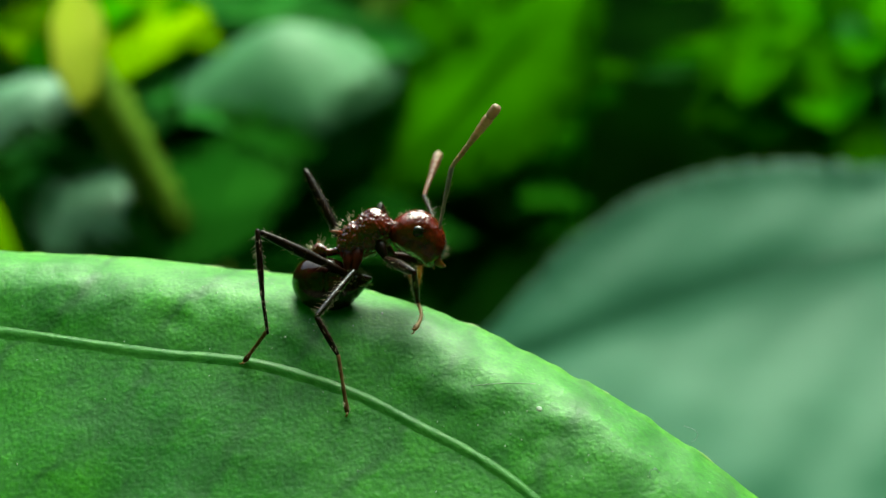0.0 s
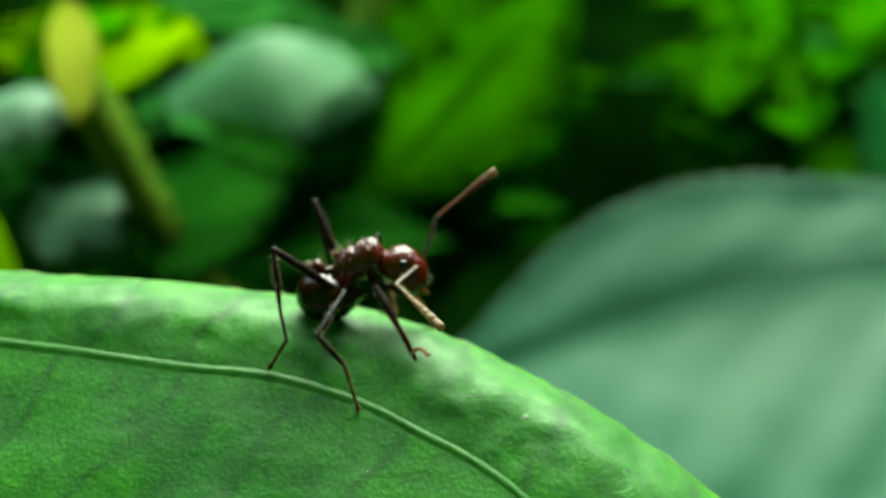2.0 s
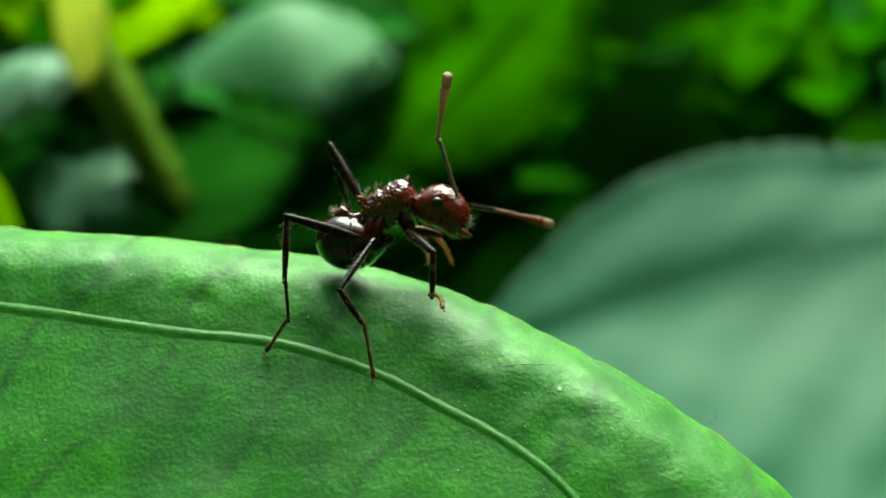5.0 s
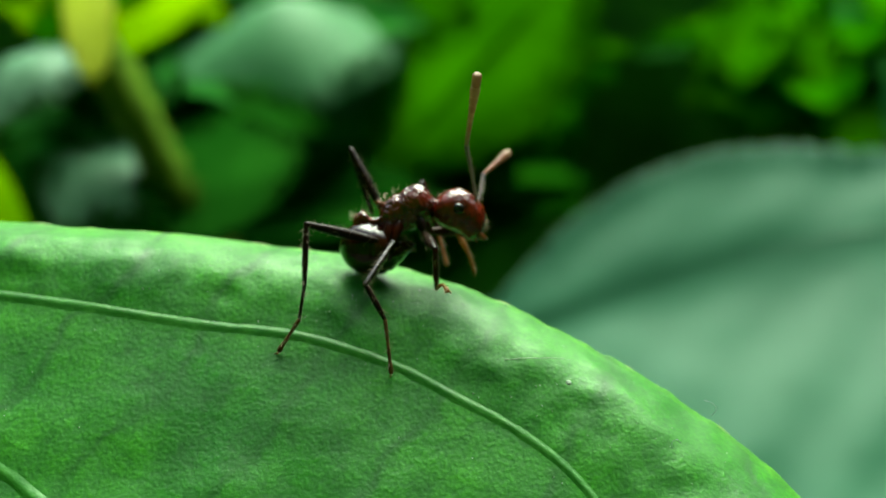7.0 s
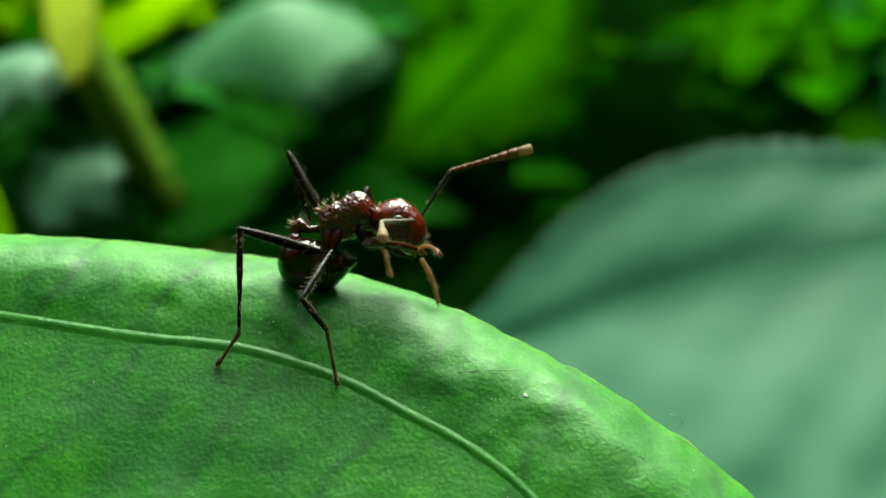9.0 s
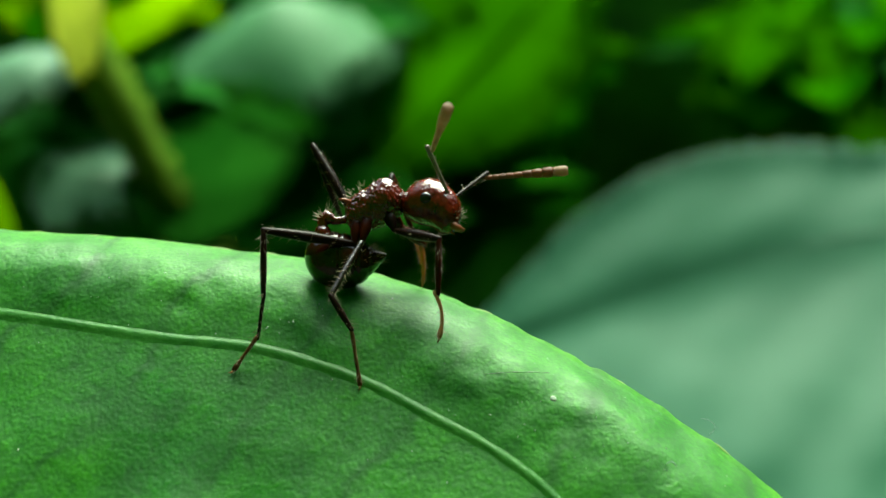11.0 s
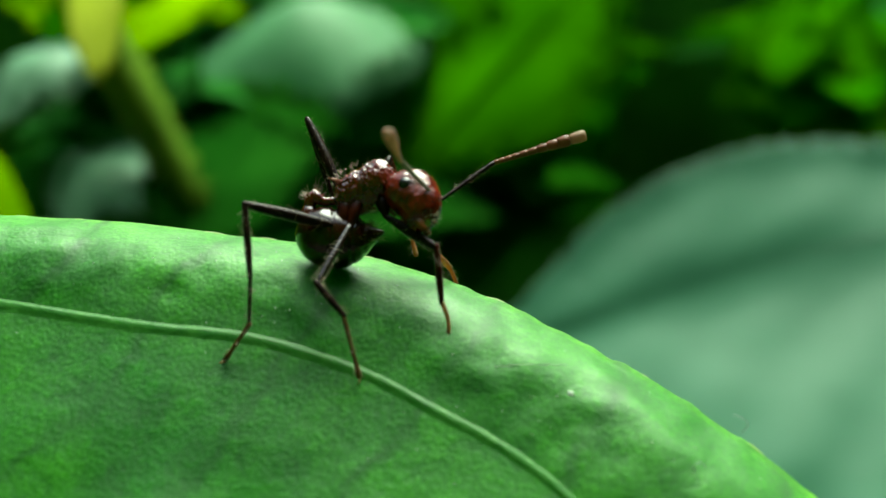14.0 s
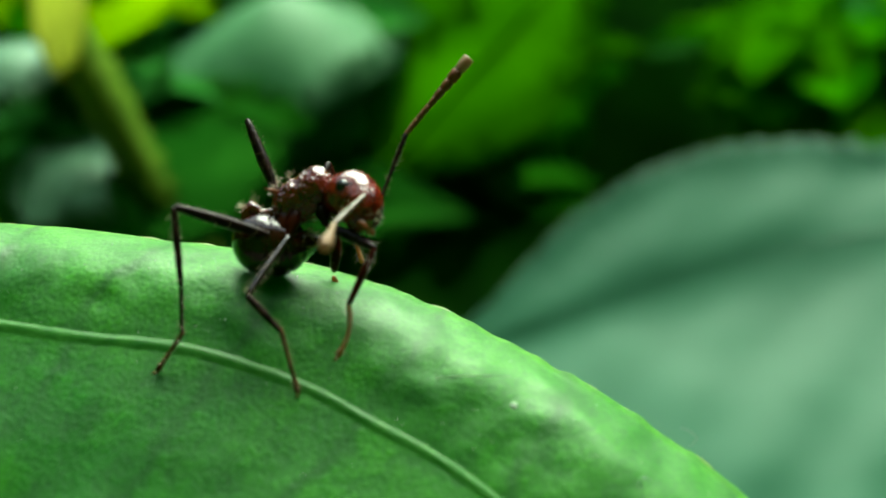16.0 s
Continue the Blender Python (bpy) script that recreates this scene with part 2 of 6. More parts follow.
def smooth_sections(rows, steps):
    """Sections between the given ones, along a smooth curve."""
    rows = np.array(rows, float)
    t = np.r_[0, np.cumsum(np.abs(np.diff(rows[:, 0])) + 0.02)]
    out = []
    for s in np.linspace(0, t[-1], steps):
        k = min(np.searchsorted(t, s, "right") - 1, len(rows) - 2)
        f = (s - t[k]) / (t[k + 1] - t[k])
        p0, p1, p2, p3 = rows[max(k - 1, 0)], rows[k], rows[k + 1], rows[min(k + 2, len(rows) - 1)]
        q = 0.5 * (2 * p1 + (p2 - p0) * f + (2 * p0 - 5 * p1 + 4 * p2 - p3) * f * f + (3 * p1 - p0 - 3 * p2 + p3) * f ** 3)
        q[2:] = np.maximum(q[2:], 0.004)
        out.append(q)
    return out


def tube(bm, points, radii, sides=8):
    """A round tube along points."""
    pts = [Vector(p) for p in points]
    loops = []
    for i, p in enumerate(pts):
        d = (pts[min(i + 1, len(pts) - 1)] - pts[max(i - 1, 0)]).normalized()
        u = d.cross(Vector((0.13, 1, 0.07))).normalized()
        w = d.cross(u)
        loops.append([bm.verts.new((p + (u * math.cos(2 * math.pi * k / sides) + w * math.sin(2 * math.pi * k / sides)) * radii[i]) * MM) for k in range(sides)])
    rings(bm, loops)
    return bm


def ball(bm, centre, radii, rings_n=12, sides=16):
    loops = []
    cx, cy, cz = centre
    for i in range(1, rings_n):
        a = math.pi * i / rings_n
        loops.append([bm.verts.new(Vector((cx - radii[0] * math.cos(a), cy + radii[1] * math.sin(a) * math.cos(b), cz + radii[2] * math.sin(a) * math.sin(b))) * MM)
                      for b in (2 * math.pi * k / sides for k in range(sides))])
    rings(bm, loops)
    return bm


def bristle(bm, root_at, way, length, r=0.0065):
    p, d = Vector(root_at), Vector(way).normalized()
    u = d.cross(Vector((0.3, 0.8, 0.5))).normalized()
    w = d.cross(u)
    a = [bm.verts.new((p + (u * math.cos(k * 2.094) + w * math.sin(k * 2.094)) * r) * MM) for k in range(3)]
    tip = bm.verts.new((p + d * length + Vector((0, 0, -0.08 * length))) * MM)
    for i in range(3):
        bm.faces.new((a[i], a[(i + 1) % 3], tip))


# ---- the setting: ground and thicket all round ----
bm = bmesh.new()
n_r, n_a = 26, 48
loops = []
for i in range(n_r):
    r = 20 * (1.45 ** i)
    loops.append([bm.verts.new((r * math.cos(2 * math.pi * k / n_a) * MM, r * math.sin(2 * math.pi * k / n_a) * MM, 0.006 * noise.noise(Vector((r * math.cos(2 * math.pi * k / n_a), r * math.sin(2 * math.pi * k / n_a), 0)) * 0.02)))
                  for k in range(n_a)])
rings(bm, loops, False)
bm.faces.new(loops[0])
tagged(part("ground", bm, SOIL), "dark leaf litter under the shrubs", "ground", kind="structure")

bm = bmesh.new()
loops = []
for i in range(15):
    loop = []
    for k in range(72):
        a = 2 * math.pi * k / 72
        lean = max(0.0, -math.sin(a)) ** 0.5                         # unseen viewer's side, made taller and leaning over to block sky light
        h = -0.02 + (0.82 + 0.35 * lean) * i / 14
        r = 0.60 + 0.08 * noise.noise(Vector((math.cos(a) * 5, math.sin(a) * 5, h * 14))) - (0.10 + 0.15 * lean) * max(0.0, h - 0.5)
        loop.append(bm.verts.new((r * math.cos(a), r * math.sin(a), h)))
    loops.append(loop)
rings(bm, loops, False)
tagged(part("backdrop", bm, THICKET), "dark green undergrowth all round, raised unseen behind the viewer to block sky", "undergrowth", kind="structure")


# ---- leaves of the shrubs behind ----
def along(control, s):
    """A smooth curve through control points, s from 0 to 1."""
    pts = np.array(control, float)
    f = s * (len(pts) - 1)
    k = min(int(f), len(pts) - 2)
    f -= k
    p0, p1, p2, p3 = pts[max(k - 1, 0)], pts[k], pts[k + 1], pts[min(k + 2, len(pts) - 1)]
    return 0.5 * (2 * p1 + (p2 - p0) * f + (2 * p0 - 5 * p1 + 4 * p2 - p3) * f * f + (3 * p1 - p0 - 3 * p2 + p3) * f ** 3)


def tooth(x, seed=0.0):
    """The depth of a leaf margin's notch at x millimetres along it, from 0 to 1."""
    k = math.floor(x)
    return abs(2 * (x - k) - 1) * (0.55 + 0.45 * noise.noise(Vector((k * 1.7, seed, 0.5))))


def leaf_blade(length, width, fold=0.25, bend=0.08, wave=0.04, tip=1.6, nx=28, ny=12, notch=0.0):
    """A leaf along x: pointed oval outline with a toothed margin, folded along its rib, bent along its length."""
    bm = bmesh.new()
    grid = []
    if notch:
        nx = int(length * 5)
    for i in range(nx + 1):
        s = i / nx
        half = width / 2 * (math.sin(math.pi * s ** 0.85) ** 0.75 if 0 < s < 1 else 0.0) * (1 - 0.12 * s * tip)
        x = (s - 0.5) * length
        row = []
        for j in range(ny + 1):
            w = 2 * j / ny - 1
            y = w * max(half, 0.02 * width)
            if notch:
                y -= math.copysign(min(notch * tooth(x / 0.8, j > ny / 2), abs(y) * 0.8) * abs(w) ** 3, w)
            z = fold * (math.sqrt(y * y + (0.12 * width) ** 2) - 0.12 * width) - bend * length * (2 * s - 1) ** 2 + wave * width * noise.noise(Vector((s * 3, w * 1.5, length * 0.1)))
            row.append(bm.verts.new(Vector((x, y, z)) * MM))
        grid.append(row)
    for i in range(nx):
        for j in range(ny):
            bm.faces.new((grid[i][j], grid[i + 1][j], grid[i + 1][j + 1], grid[i][j + 1]))
    return bm


def leaf_rib(length, width, bend=0.08, r=0.012):
    pts, rad = [], []
    for i in range(15):
        s = i / 14
        pts.append(((s - 0.5) * length, 0, -bend * length * (2 * s - 1) ** 2 + 0.002 * length))
        rad.append(max(0.003, r * (1 - 0.8 * s)) * length)
    return tube(bmesh.new(), pts, rad, 6)


def shrub_leaf(shrub, centre, length, width, roll, tilt, yaw, mat, rib_mat, fold=0.25, bend=0.08, label="", notch=0.0):
    at = mm(*centre, 90 - tilt, 0, yaw) @ pose(0, 0, 0, 0, 0, roll)
    at.translation += Vector((0, 0, EYE))
    blade = part("leaf", leaf_blade(length, width, fold, bend, notch=notch), mat, shrub, label, at)
    sol = blade.modifiers.new("thickness", "SOLIDIFY")
    sol.thickness, sol.offset = 0.3 * MM, -1
    part("midrib", leaf_rib(length, width, bend), rib_mat, blade)
    return blade


def shrub_at(label, base, stems, mat, knobs=0.0):
    """A shrub: an Empty at its foot, and its stems as tubes from the ground upwards (millimetres from the eye), knobbed with leaf scars."""
    shrub = tagged(new("shrub"), label, "shrub", "shrubs behind the leaf")
    shrub.location = (base[0] * MM, base[1] * MM, 0)
    inv = Matrix.Translation(-shrub.location)
    for pts, r0, r1 in stems:
        line = [along(pts, k / 160) - np.array([base[0], base[1], -EYE / MM]) for k in range(161)]
        wide = [(r0 + (r1 - r0) * k / 160) * (1 + knobs * (k % 2 - 0.35) * (0.6 + 0.8 * random.random())) for k in range(161)]
        part("stem", tube(bmesh.new(), line, wide, 10), mat, shrub)
    return shrub, inv


def hang(shrub, inv, *args, **kw):
    blade = shrub_leaf(shrub, *args, **kw)
    blade.matrix_basis = inv @ blade.matrix_basis
    return blade


# the broad blue-green leaf
big, inv = shrub_at("broad blue-green shrub leaf out of focus behind", (58, 96), [([(58, 96, -300), (58, 96, -120), (57, 92, -40), (52, 88, -1)], 2.4, 1.1)], OLIVE)
BIG_RIB = [(-6.0, -10.5), (3.6, -6.8), (12.5, -3.6), (21.0, -0.9), (31.0, 1.4), (42.0, 1.6), (52.0, -1.0)]
BIG_TOP = [(-6.0, -10.2), (2.0, -4.8), (9.6, 3.1), (18.5, 7.4), (29.5, 7.8), (42.0, 5.8), (52.0, -0.8)]
BIG_LOW = [(-6.0, -10.8), (4.0, -14.0), (13.0, -19.0), (24.0, -22.0), (36.0, -21.0), (46.0, -13.0), (52.0, -1.2)]


def ease(a, lo, hi):
    t = min(1.0, max(0.0, (a - lo) / (hi - lo)))
    return t * t * (3 - 2 * t)


def big_leaf_rows(ns=480, nw=26):
    """The broad leaf: a steep hollow along its rib, an arched upper half and a lower half that lies flatter."""
    rows = []
    for i in range(ns + 1):
        s = i / ns
        rib, top, low = along(BIG_RIB, s), along(BIG_TOP, s), along(BIG_LOW, s)
        top = top + (rib - top) * 0.32 * tooth(s * 150)
        hollow = 1 - 0.75 * ease(s, 0.5, 0.66)
        row = []
        y = 0.0
        for j in range(nw + 1):                                     # the upper half, from the rib
            a = j / nw
            x, z = rib + (top - rib) * a
            if j:
                slope = 0.76 - 0.38 * hollow * (1 - ease(a, 0.05, 0.50)) - 0.22 * ease(a, 0.60, 1.0)
                y += slope * (top[1] - rib[1]) / nw
            row.append(Vector((x, y, z)))
        y = 0.0
        under = []
        for j in range(1, nw + 1):                                  # the lower half
            a = j / nw
            x, z = rib + (low - rib) * a
            y -= (0.48 + 0.36 * ease(a, 0.0, 0.20) - 0.20 * ease(a, 0.3, 0.8)) * (rib[1] - low[1]) / nw
            under.append(Vector((x, y, z)))
        row = under[::-1] + row
        for p in row:
            p.y += 88 + 0.16 * noise.noise(Vector((p.x * 0.16, p.z * 0.22, 3))) + 0.09 * math.sin(p.x * 0.75 - p.z * 0.5) * ease(abs(p.z - rib[1]), 0.5, 5.0)
            k = p.y / 88
            p.x, p.z = p.x * k, p.z * k
        rows.append(row)
    return rows


big_rows = big_leaf_rows()
bm = bmesh.new()
grid = [[bm.verts.new((p + Vector((0, 0, EYE / MM))) * MM) for p in row] for row in big_rows]
for p, q in zip(grid, grid[1:]):
    for j in range(len(p) - 1):
        bm.faces.new((p[j], q[j], q[j + 1], p[j + 1]))
big_blade = part("leaf", bm, TEAL, big, "broad blue-green leaf blade with a hollow along its rib", inv)
sol = big_blade.modifiers.new("thickness", "SOLIDIFY")
sol.thickness, sol.offset = 0.3 * MM, -1
pts = [row[26] + Vector((0, 0.2, EYE / MM)) for row in big_rows]
part("midrib", tube(bmesh.new(), pts, [0.08 + 0.25 * i / 480 for i in range(481)], 8), TEAL, big_blade)


def cluster(shrub, inv, seed, centre, spread, count, sizes, mats, tilts=(20, 60), deepest=4.6):
    """A loose bunch of leaves of one shrub round a point."""
    r = random.Random(seed)
    for _ in range(count):
        at = [c + r.uniform(-d, d) for c, d in zip(centre, spread)]
        length = r.uniform(*sizes)
        hang(shrub, inv, at, length, length * r.uniform(0.45, 0.68), r.uniform(0, 180), r.uniform(*tilts), r.uniform(-25, 25), r.choice(mats), GREEN, bend=r.uniform(0.03, 0.14), notch=min(deepest, 0.25 * length))


# the yellowing shrub, some leaves coloured pale to stand for sky sheen
yel, inv = shrub_at("shrub with yellow leaves and leaves paled for sky sheen, out of focus", (-10, 104), [
    ([(-10, 104, -300), (-8, 93, -60), (-14.2, 89, -9), (-18.4, 89, 0), (-20.9, 89, 5.0), (-23.6, 89, 10.2), (-26.4, 90, 15.2)], 1.45, 0.9)], OLIVE, 1.2)
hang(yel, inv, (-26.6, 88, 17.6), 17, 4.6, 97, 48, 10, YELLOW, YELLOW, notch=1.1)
hang(yel, inv, (-31.2, 93, 14.6), 13, 11, 60, 56, 0, PALE_SHEEN, PALE_SHEEN, fold=-0.5, bend=0.3, notch=5.0)
hang(yel, inv, (-25.4, 91, 6.2), 12, 13, 60, 54, 0, PALE_SHEEN, PALE_SHEEN, fold=-0.3, bend=0.2, notch=5.0)
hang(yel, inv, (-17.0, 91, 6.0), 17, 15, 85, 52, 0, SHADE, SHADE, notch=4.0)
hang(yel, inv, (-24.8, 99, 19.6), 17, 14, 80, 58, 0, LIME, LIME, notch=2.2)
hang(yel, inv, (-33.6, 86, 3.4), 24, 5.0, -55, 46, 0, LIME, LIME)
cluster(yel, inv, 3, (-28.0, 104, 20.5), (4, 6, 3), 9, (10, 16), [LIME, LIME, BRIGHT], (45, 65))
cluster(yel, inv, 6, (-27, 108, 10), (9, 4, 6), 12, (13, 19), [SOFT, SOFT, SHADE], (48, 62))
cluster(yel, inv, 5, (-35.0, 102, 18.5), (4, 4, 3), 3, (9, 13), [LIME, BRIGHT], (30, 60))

# the tall shrub in the middle, further off
FAR = 1.5


def hang_far(centre, length, width, roll, tilt, yaw, mat, fold=0.25, bend=0.08, notch=0.0):
    """A leaf of the tall shrub, given at two thirds of its size and distance."""
    hang(tall, inv, [c * FAR for c in centre], length * FAR, width * FAR, roll, tilt, yaw, mat, mat, fold=fold, bend=bend, notch=notch * FAR)


def cluster_far(seed, centre, spread, count, sizes, mats, tilts):
    cluster(tall, inv, seed, [c * FAR for c in centre], [c * FAR for c in spread], count, [c * FAR for c in sizes], mats, tilts, 9.0)


tall, inv = shrub_at("tall shrub with large green leaves out of focus", (-18, 183), [
    ([(-18, 183, -300), (-15, 180, -60), (-13, 177, 15), (-6, 180, 50), (0, 186, 112)], 4.8, 2.0)], OLIVE)
hang_far((-13.0, 99, 19.2), 29, 25, 50, 56, 0, MIST_SHEEN, fold=-0.5, bend=0.34, notch=8.0)
cluster_far(19, (-14, 104, 19), (9, 3, 6), 9, (16, 24), [SOFT, SOFT, MIST_SHEEN], (48, 62))
hang_far((-14.5, 103.5, 14.0), 30, 24, 40, 56, 0, SOFT, fold=-0.3, bend=0.16, notch=4.0)
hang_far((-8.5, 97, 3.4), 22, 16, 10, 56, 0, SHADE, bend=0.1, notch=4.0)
hang_far((-15.0, 107, 12.0), 36, 26, 58, 46, -8, GREEN, bend=0.12, notch=4.0)
hang_far((-10.0, 115, 2.5), 36, 24, 20, 40, 10, DEEP, notch=4.0)
hang_far((5.5, 113, 19.5), 38, 22, 56, 40, 0, FIELD, fold=-0.2, bend=0.05, notch=9.0)
hang_far((29.0, 110, 17.0), 18, 13, 75, 50, 0, FIELD, fold=-0.2, notch=4.0)
hang_far((38.5, 113, 15.5), 24, 17, 84, 50, 0, FIELD, fold=-0.2, notch=5.0)
hang_far((41, 104, 13.0), 18, 8.0, 78, 40, 0, MID, notch=3.0)
hang_far((-30, 125, -6), 30, 20, 60, 35, 0, DEEP, notch=4.0)
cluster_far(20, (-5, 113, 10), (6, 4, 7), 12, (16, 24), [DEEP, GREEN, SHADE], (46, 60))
cluster_far(11, (4.5, 122, 20), (6, 10, 7), 14, (18, 26), [GREEN, GREEN, FIELD], (30, 48))
cluster_far(15, (-3, 126, 6), (10, 8, 4), 13, (16, 26), [GREEN, DEEP, DEEP], (44, 58))
cluster_far(16, (-22, 122, 6), (8, 6, 7), 10, (15, 24), [SOFT, MID, GREEN], (46, 60))
cluster_far(12, (31.5, 118, 19), (4.0, 8, 5), 14, (14, 20), [FIELD, FIELD, BRIGHT], (44, 66))
cluster_far(14, (40, 124, 21), (10, 8, 8), 18, (15, 22), [FIELD, FIELD, BRIGHT], (40, 64))
cluster_far(18, (34, 116, 17), (9, 5, 6), 9, (14, 20), [SOFT, GREEN, FIELD], (46, 62))


# leaves of the far bushes: too many to count
def far_leaves(name, label, mat, seed, count, low, high):
    """Loose leaves far behind, between two slopes seen from the eye."""
    rng = random.Random(seed)
    bm = bmesh.new()
    for k in range(count):
        a, d = rng.uniform(-0.62, 0.62), rng.uniform(230, 500)
        z = rng.uniform(low, high) * d
        size = rng.uniform(22, 44)
        at = Matrix.Translation((d * math.sin(a) * MM, d * math.cos(a) * MM, z * MM + EYE)) @ pose(0, 0, 0, 90 - rng.uniform(10, 70), 0, rng.uniform(-50, 50)) @ pose(0, 0, 0, 0, 0, rng.uniform(0, 180))
        rows = []
        for i in range(9):
            t = i / 8
            half = size * 0.27 * math.sin(math.pi * t) ** 0.8 if 0 < i < 8 else 0.3
            rows.append([bm.verts.new(at @ Vector(((t - 0.5) * size, w * half, 0.2 * abs(w) * half - 0.1 * size * (2 * t - 1) ** 2)) * MM) for w in (-1, 0, 1)])
        for p, q in zip(rows, rows[1:]):
            for j in range(2):
                bm.faces.new((p[j], q[j], q[j + 1], p[j + 1]))
    tagged(part(name, bm, mat), label, "foliage", kind="stuff")


far_leaves("far_foliage", "dense dark green leaves of far bushes out of focus", DEEP, 21, 260, -0.32, 0.42)
# upper leaves get another green, which stands in for stronger light there
far_leaves("far_foliage_lit", "upper far leaves, second green for more light above, out of focus", GREEN, 22, 240, 0.10, 0.42)

# ---- the near leaf ----
# control points of its rib, far edge and near edge on the slope y = 27 + 0.6 z (millimetres, x and z)
RIB_X = [(-29.61, 1.18), (-21.95, 0.2), (-14.13, -0.86), (-9.54, -1.38), (-6.43, -1.8), (-4.29, -2.02), (-2.29, -2.58), (-0.97, -3.19), (0.52, -3.95), (1.74, -4.93), (3.45, -7.12), (9.06, -11.89)]
FAR_X = [(-30.26, 2.05), (-21.64, 1.40), (-14.38, 0.63), (-9.91, 0.34), (-7.36, 0.16), (-4.17, -0.13), (-2.28, -0.48), (-0.4, -1.04), (2.1, -2.19), (3.8, -3.20), (6.1, -4.97), (11.4, -10.68)]
NEAR_X = [(-30.0, -3.1), (-23.43, -5.86), (-16.3, -7.83), (-12.07, -8.78), (-8.85, -9.51), (-6.67, -10.0), (-4.46, -10.37), (-2.69, -10.75), (-1.12, -11.12), (0.23, -11.38), (2.84, -12.27), (9.75, -13.18)]


def leaf_point(s, w, lift=0.0):
    """A point of the near leaf: s along it, w from the near edge (-1) over the rib (0) to the far edge (1)."""
    rib = along(RIB_X, s)
    side = along(FAR_X if w >= 0 else NEAR_X, s)
    x, z = rib + (side - rib) * abs(w)
    p = Vector((x, 27 + 0.6 * z, z))
    a = abs(w)
    if w >= 0:
        turn = min(1.0, max(0.0, (s - 0.42) / 0.4))
        p *= 1 - 0.010 * a + (0.048 + 0.005 * turn) * a ** (6.4 - 1.2 * turn)                                   # turns up and away towards the margin
    else:
        p.y += (rib[1] - z) * 0.04 * a                                  # the near half hangs a little more steeply
    p += Vector((0, -0.86, 0.51)) * (0.10 * noise.noise(p * 0.55) * min(1, a * 3) + 0.05 * noise.noise(p * 1.7) * min(1, a * 3) + lift)
    return p


def margin_bump(s):
    """The small bumps of the leaf's far margin."""
    far = min(1.0, max(0.15, (s - 0.52) / 0.15))
    return Vector((0.0, 0.05, 0.05)) * far * (0.5 + noise.noise(Vector((s * 70, 3, 1)))) + Vector((0.04, 0, 0.10)) * far * max(0, noise.noise(Vector((s * 46, 8, 2)))) ** 1.5 * 1.5


plant = tagged(new("leafy_plant"), "glossy green leaf on a stem, close up, carrying an ant", "plant")
bm = bmesh.new()
uv = bm.loops.layers.uv.new("UVMap")
NS, NW = 300, 56
grid, coords = [], {}
for i in range(NS + 1):
    s = i / NS
    row = []
    for j in range(NW + 1):
        w = 2 * j / NW - 1
        w = math.copysign(abs(w) ** 0.85, w)
        p = leaf_point(s, w)
        if j == NW:
            p += margin_bump(s)
        v = bm.verts.new((p + Vector((0, 0, EYE / MM))) * MM)
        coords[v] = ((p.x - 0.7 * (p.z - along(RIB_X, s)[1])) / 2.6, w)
        row.append(v)
    grid.append(row)
for i in range(NS):
    for j in range(NW):
        f = bm.faces.new((grid[i][j], grid[i + 1][j], grid[i + 1][j + 1], grid[i][j + 1]))
        for loop in f.loops:
            loop[uv].uv = coords[loop.vert]
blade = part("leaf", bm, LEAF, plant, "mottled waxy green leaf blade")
sol = blade.modifiers.new("thickness", "SOLIDIFY")
sol.thickness, sol.offset = 0.22 * MM, -1
up = Vector((0, 0, EYE / MM))


def on_leaf(s, w, lift=0.0):
    return leaf_point(s, w, lift) + up


bm = bmesh.new()
grid = []
for i in range(141):
    t = i / 140
    span = [max(0.5, (leaf_point(t, e) - leaf_point(t, 0)).length) for e in (-1, 1)]
    half = 0.185 - 0.055 * t + 0.030 * noise.noise(Vector((t * 60, 0, 0)))
    grid.append([bm.verts.new(on_leaf(t, k / 4 * half / span[k > 0], (0.044 - 0.010 * t + 0.014 * noise.noise(Vector((t * 90, k, 0)))) * math.cos(math.pi * k / 8.6) ** 2 - 0.003) * MM) for k in range(-4, 5)])
for p, q in zip(grid, grid[1:]):
    for j in range(8):
        bm.faces.new((p[j], q[j], q[j + 1], p[j + 1]))
part("midrib", bm, RIB, blade, "paler raised midrib")
pts = [on_leaf(i / 300, 1.0, 0.0) + margin_bump(i / 300) + Vector((0, 0, -0.02)) for i in range(301)]
part("leaf_margin", tube(bmesh.new(), pts, [0.010 + 0.06 * max(0, noise.noise(Vector((i * 0.21, 1, 5)))) for i in range(301)], 8), RIM, blade, "yellow-green uneven leaf margin")
stalk = [(-31, 28, 1), (-36, 29, -2), (-40, 34, -12), (-42, 40, -60), (-42, 42, -300)]
part("stem", tube(bmesh.new(), [Vector(p) + up for p in stalk], [0.5, 0.8, 1.1, 1.6, 2.2], 10), STEM, plant)

# dust and fibres lying on the leaf
def leaf_place(x, z):
    """s and w of the leaf's point nearest to a point (x, z) of the slope."""
    def miss(i, j):
        p = leaf_point(i / 200, j / 40)
        return math.hypot(p.x - x, p.z - z)
    _, i, j = min((miss(i, j), i, j) for i in range(20, 200) for j in range(-28, 41))
    return i / 200, j / 40


def leaf_hit(x, z):
    return leaf_point(*leaf_place(x, z))


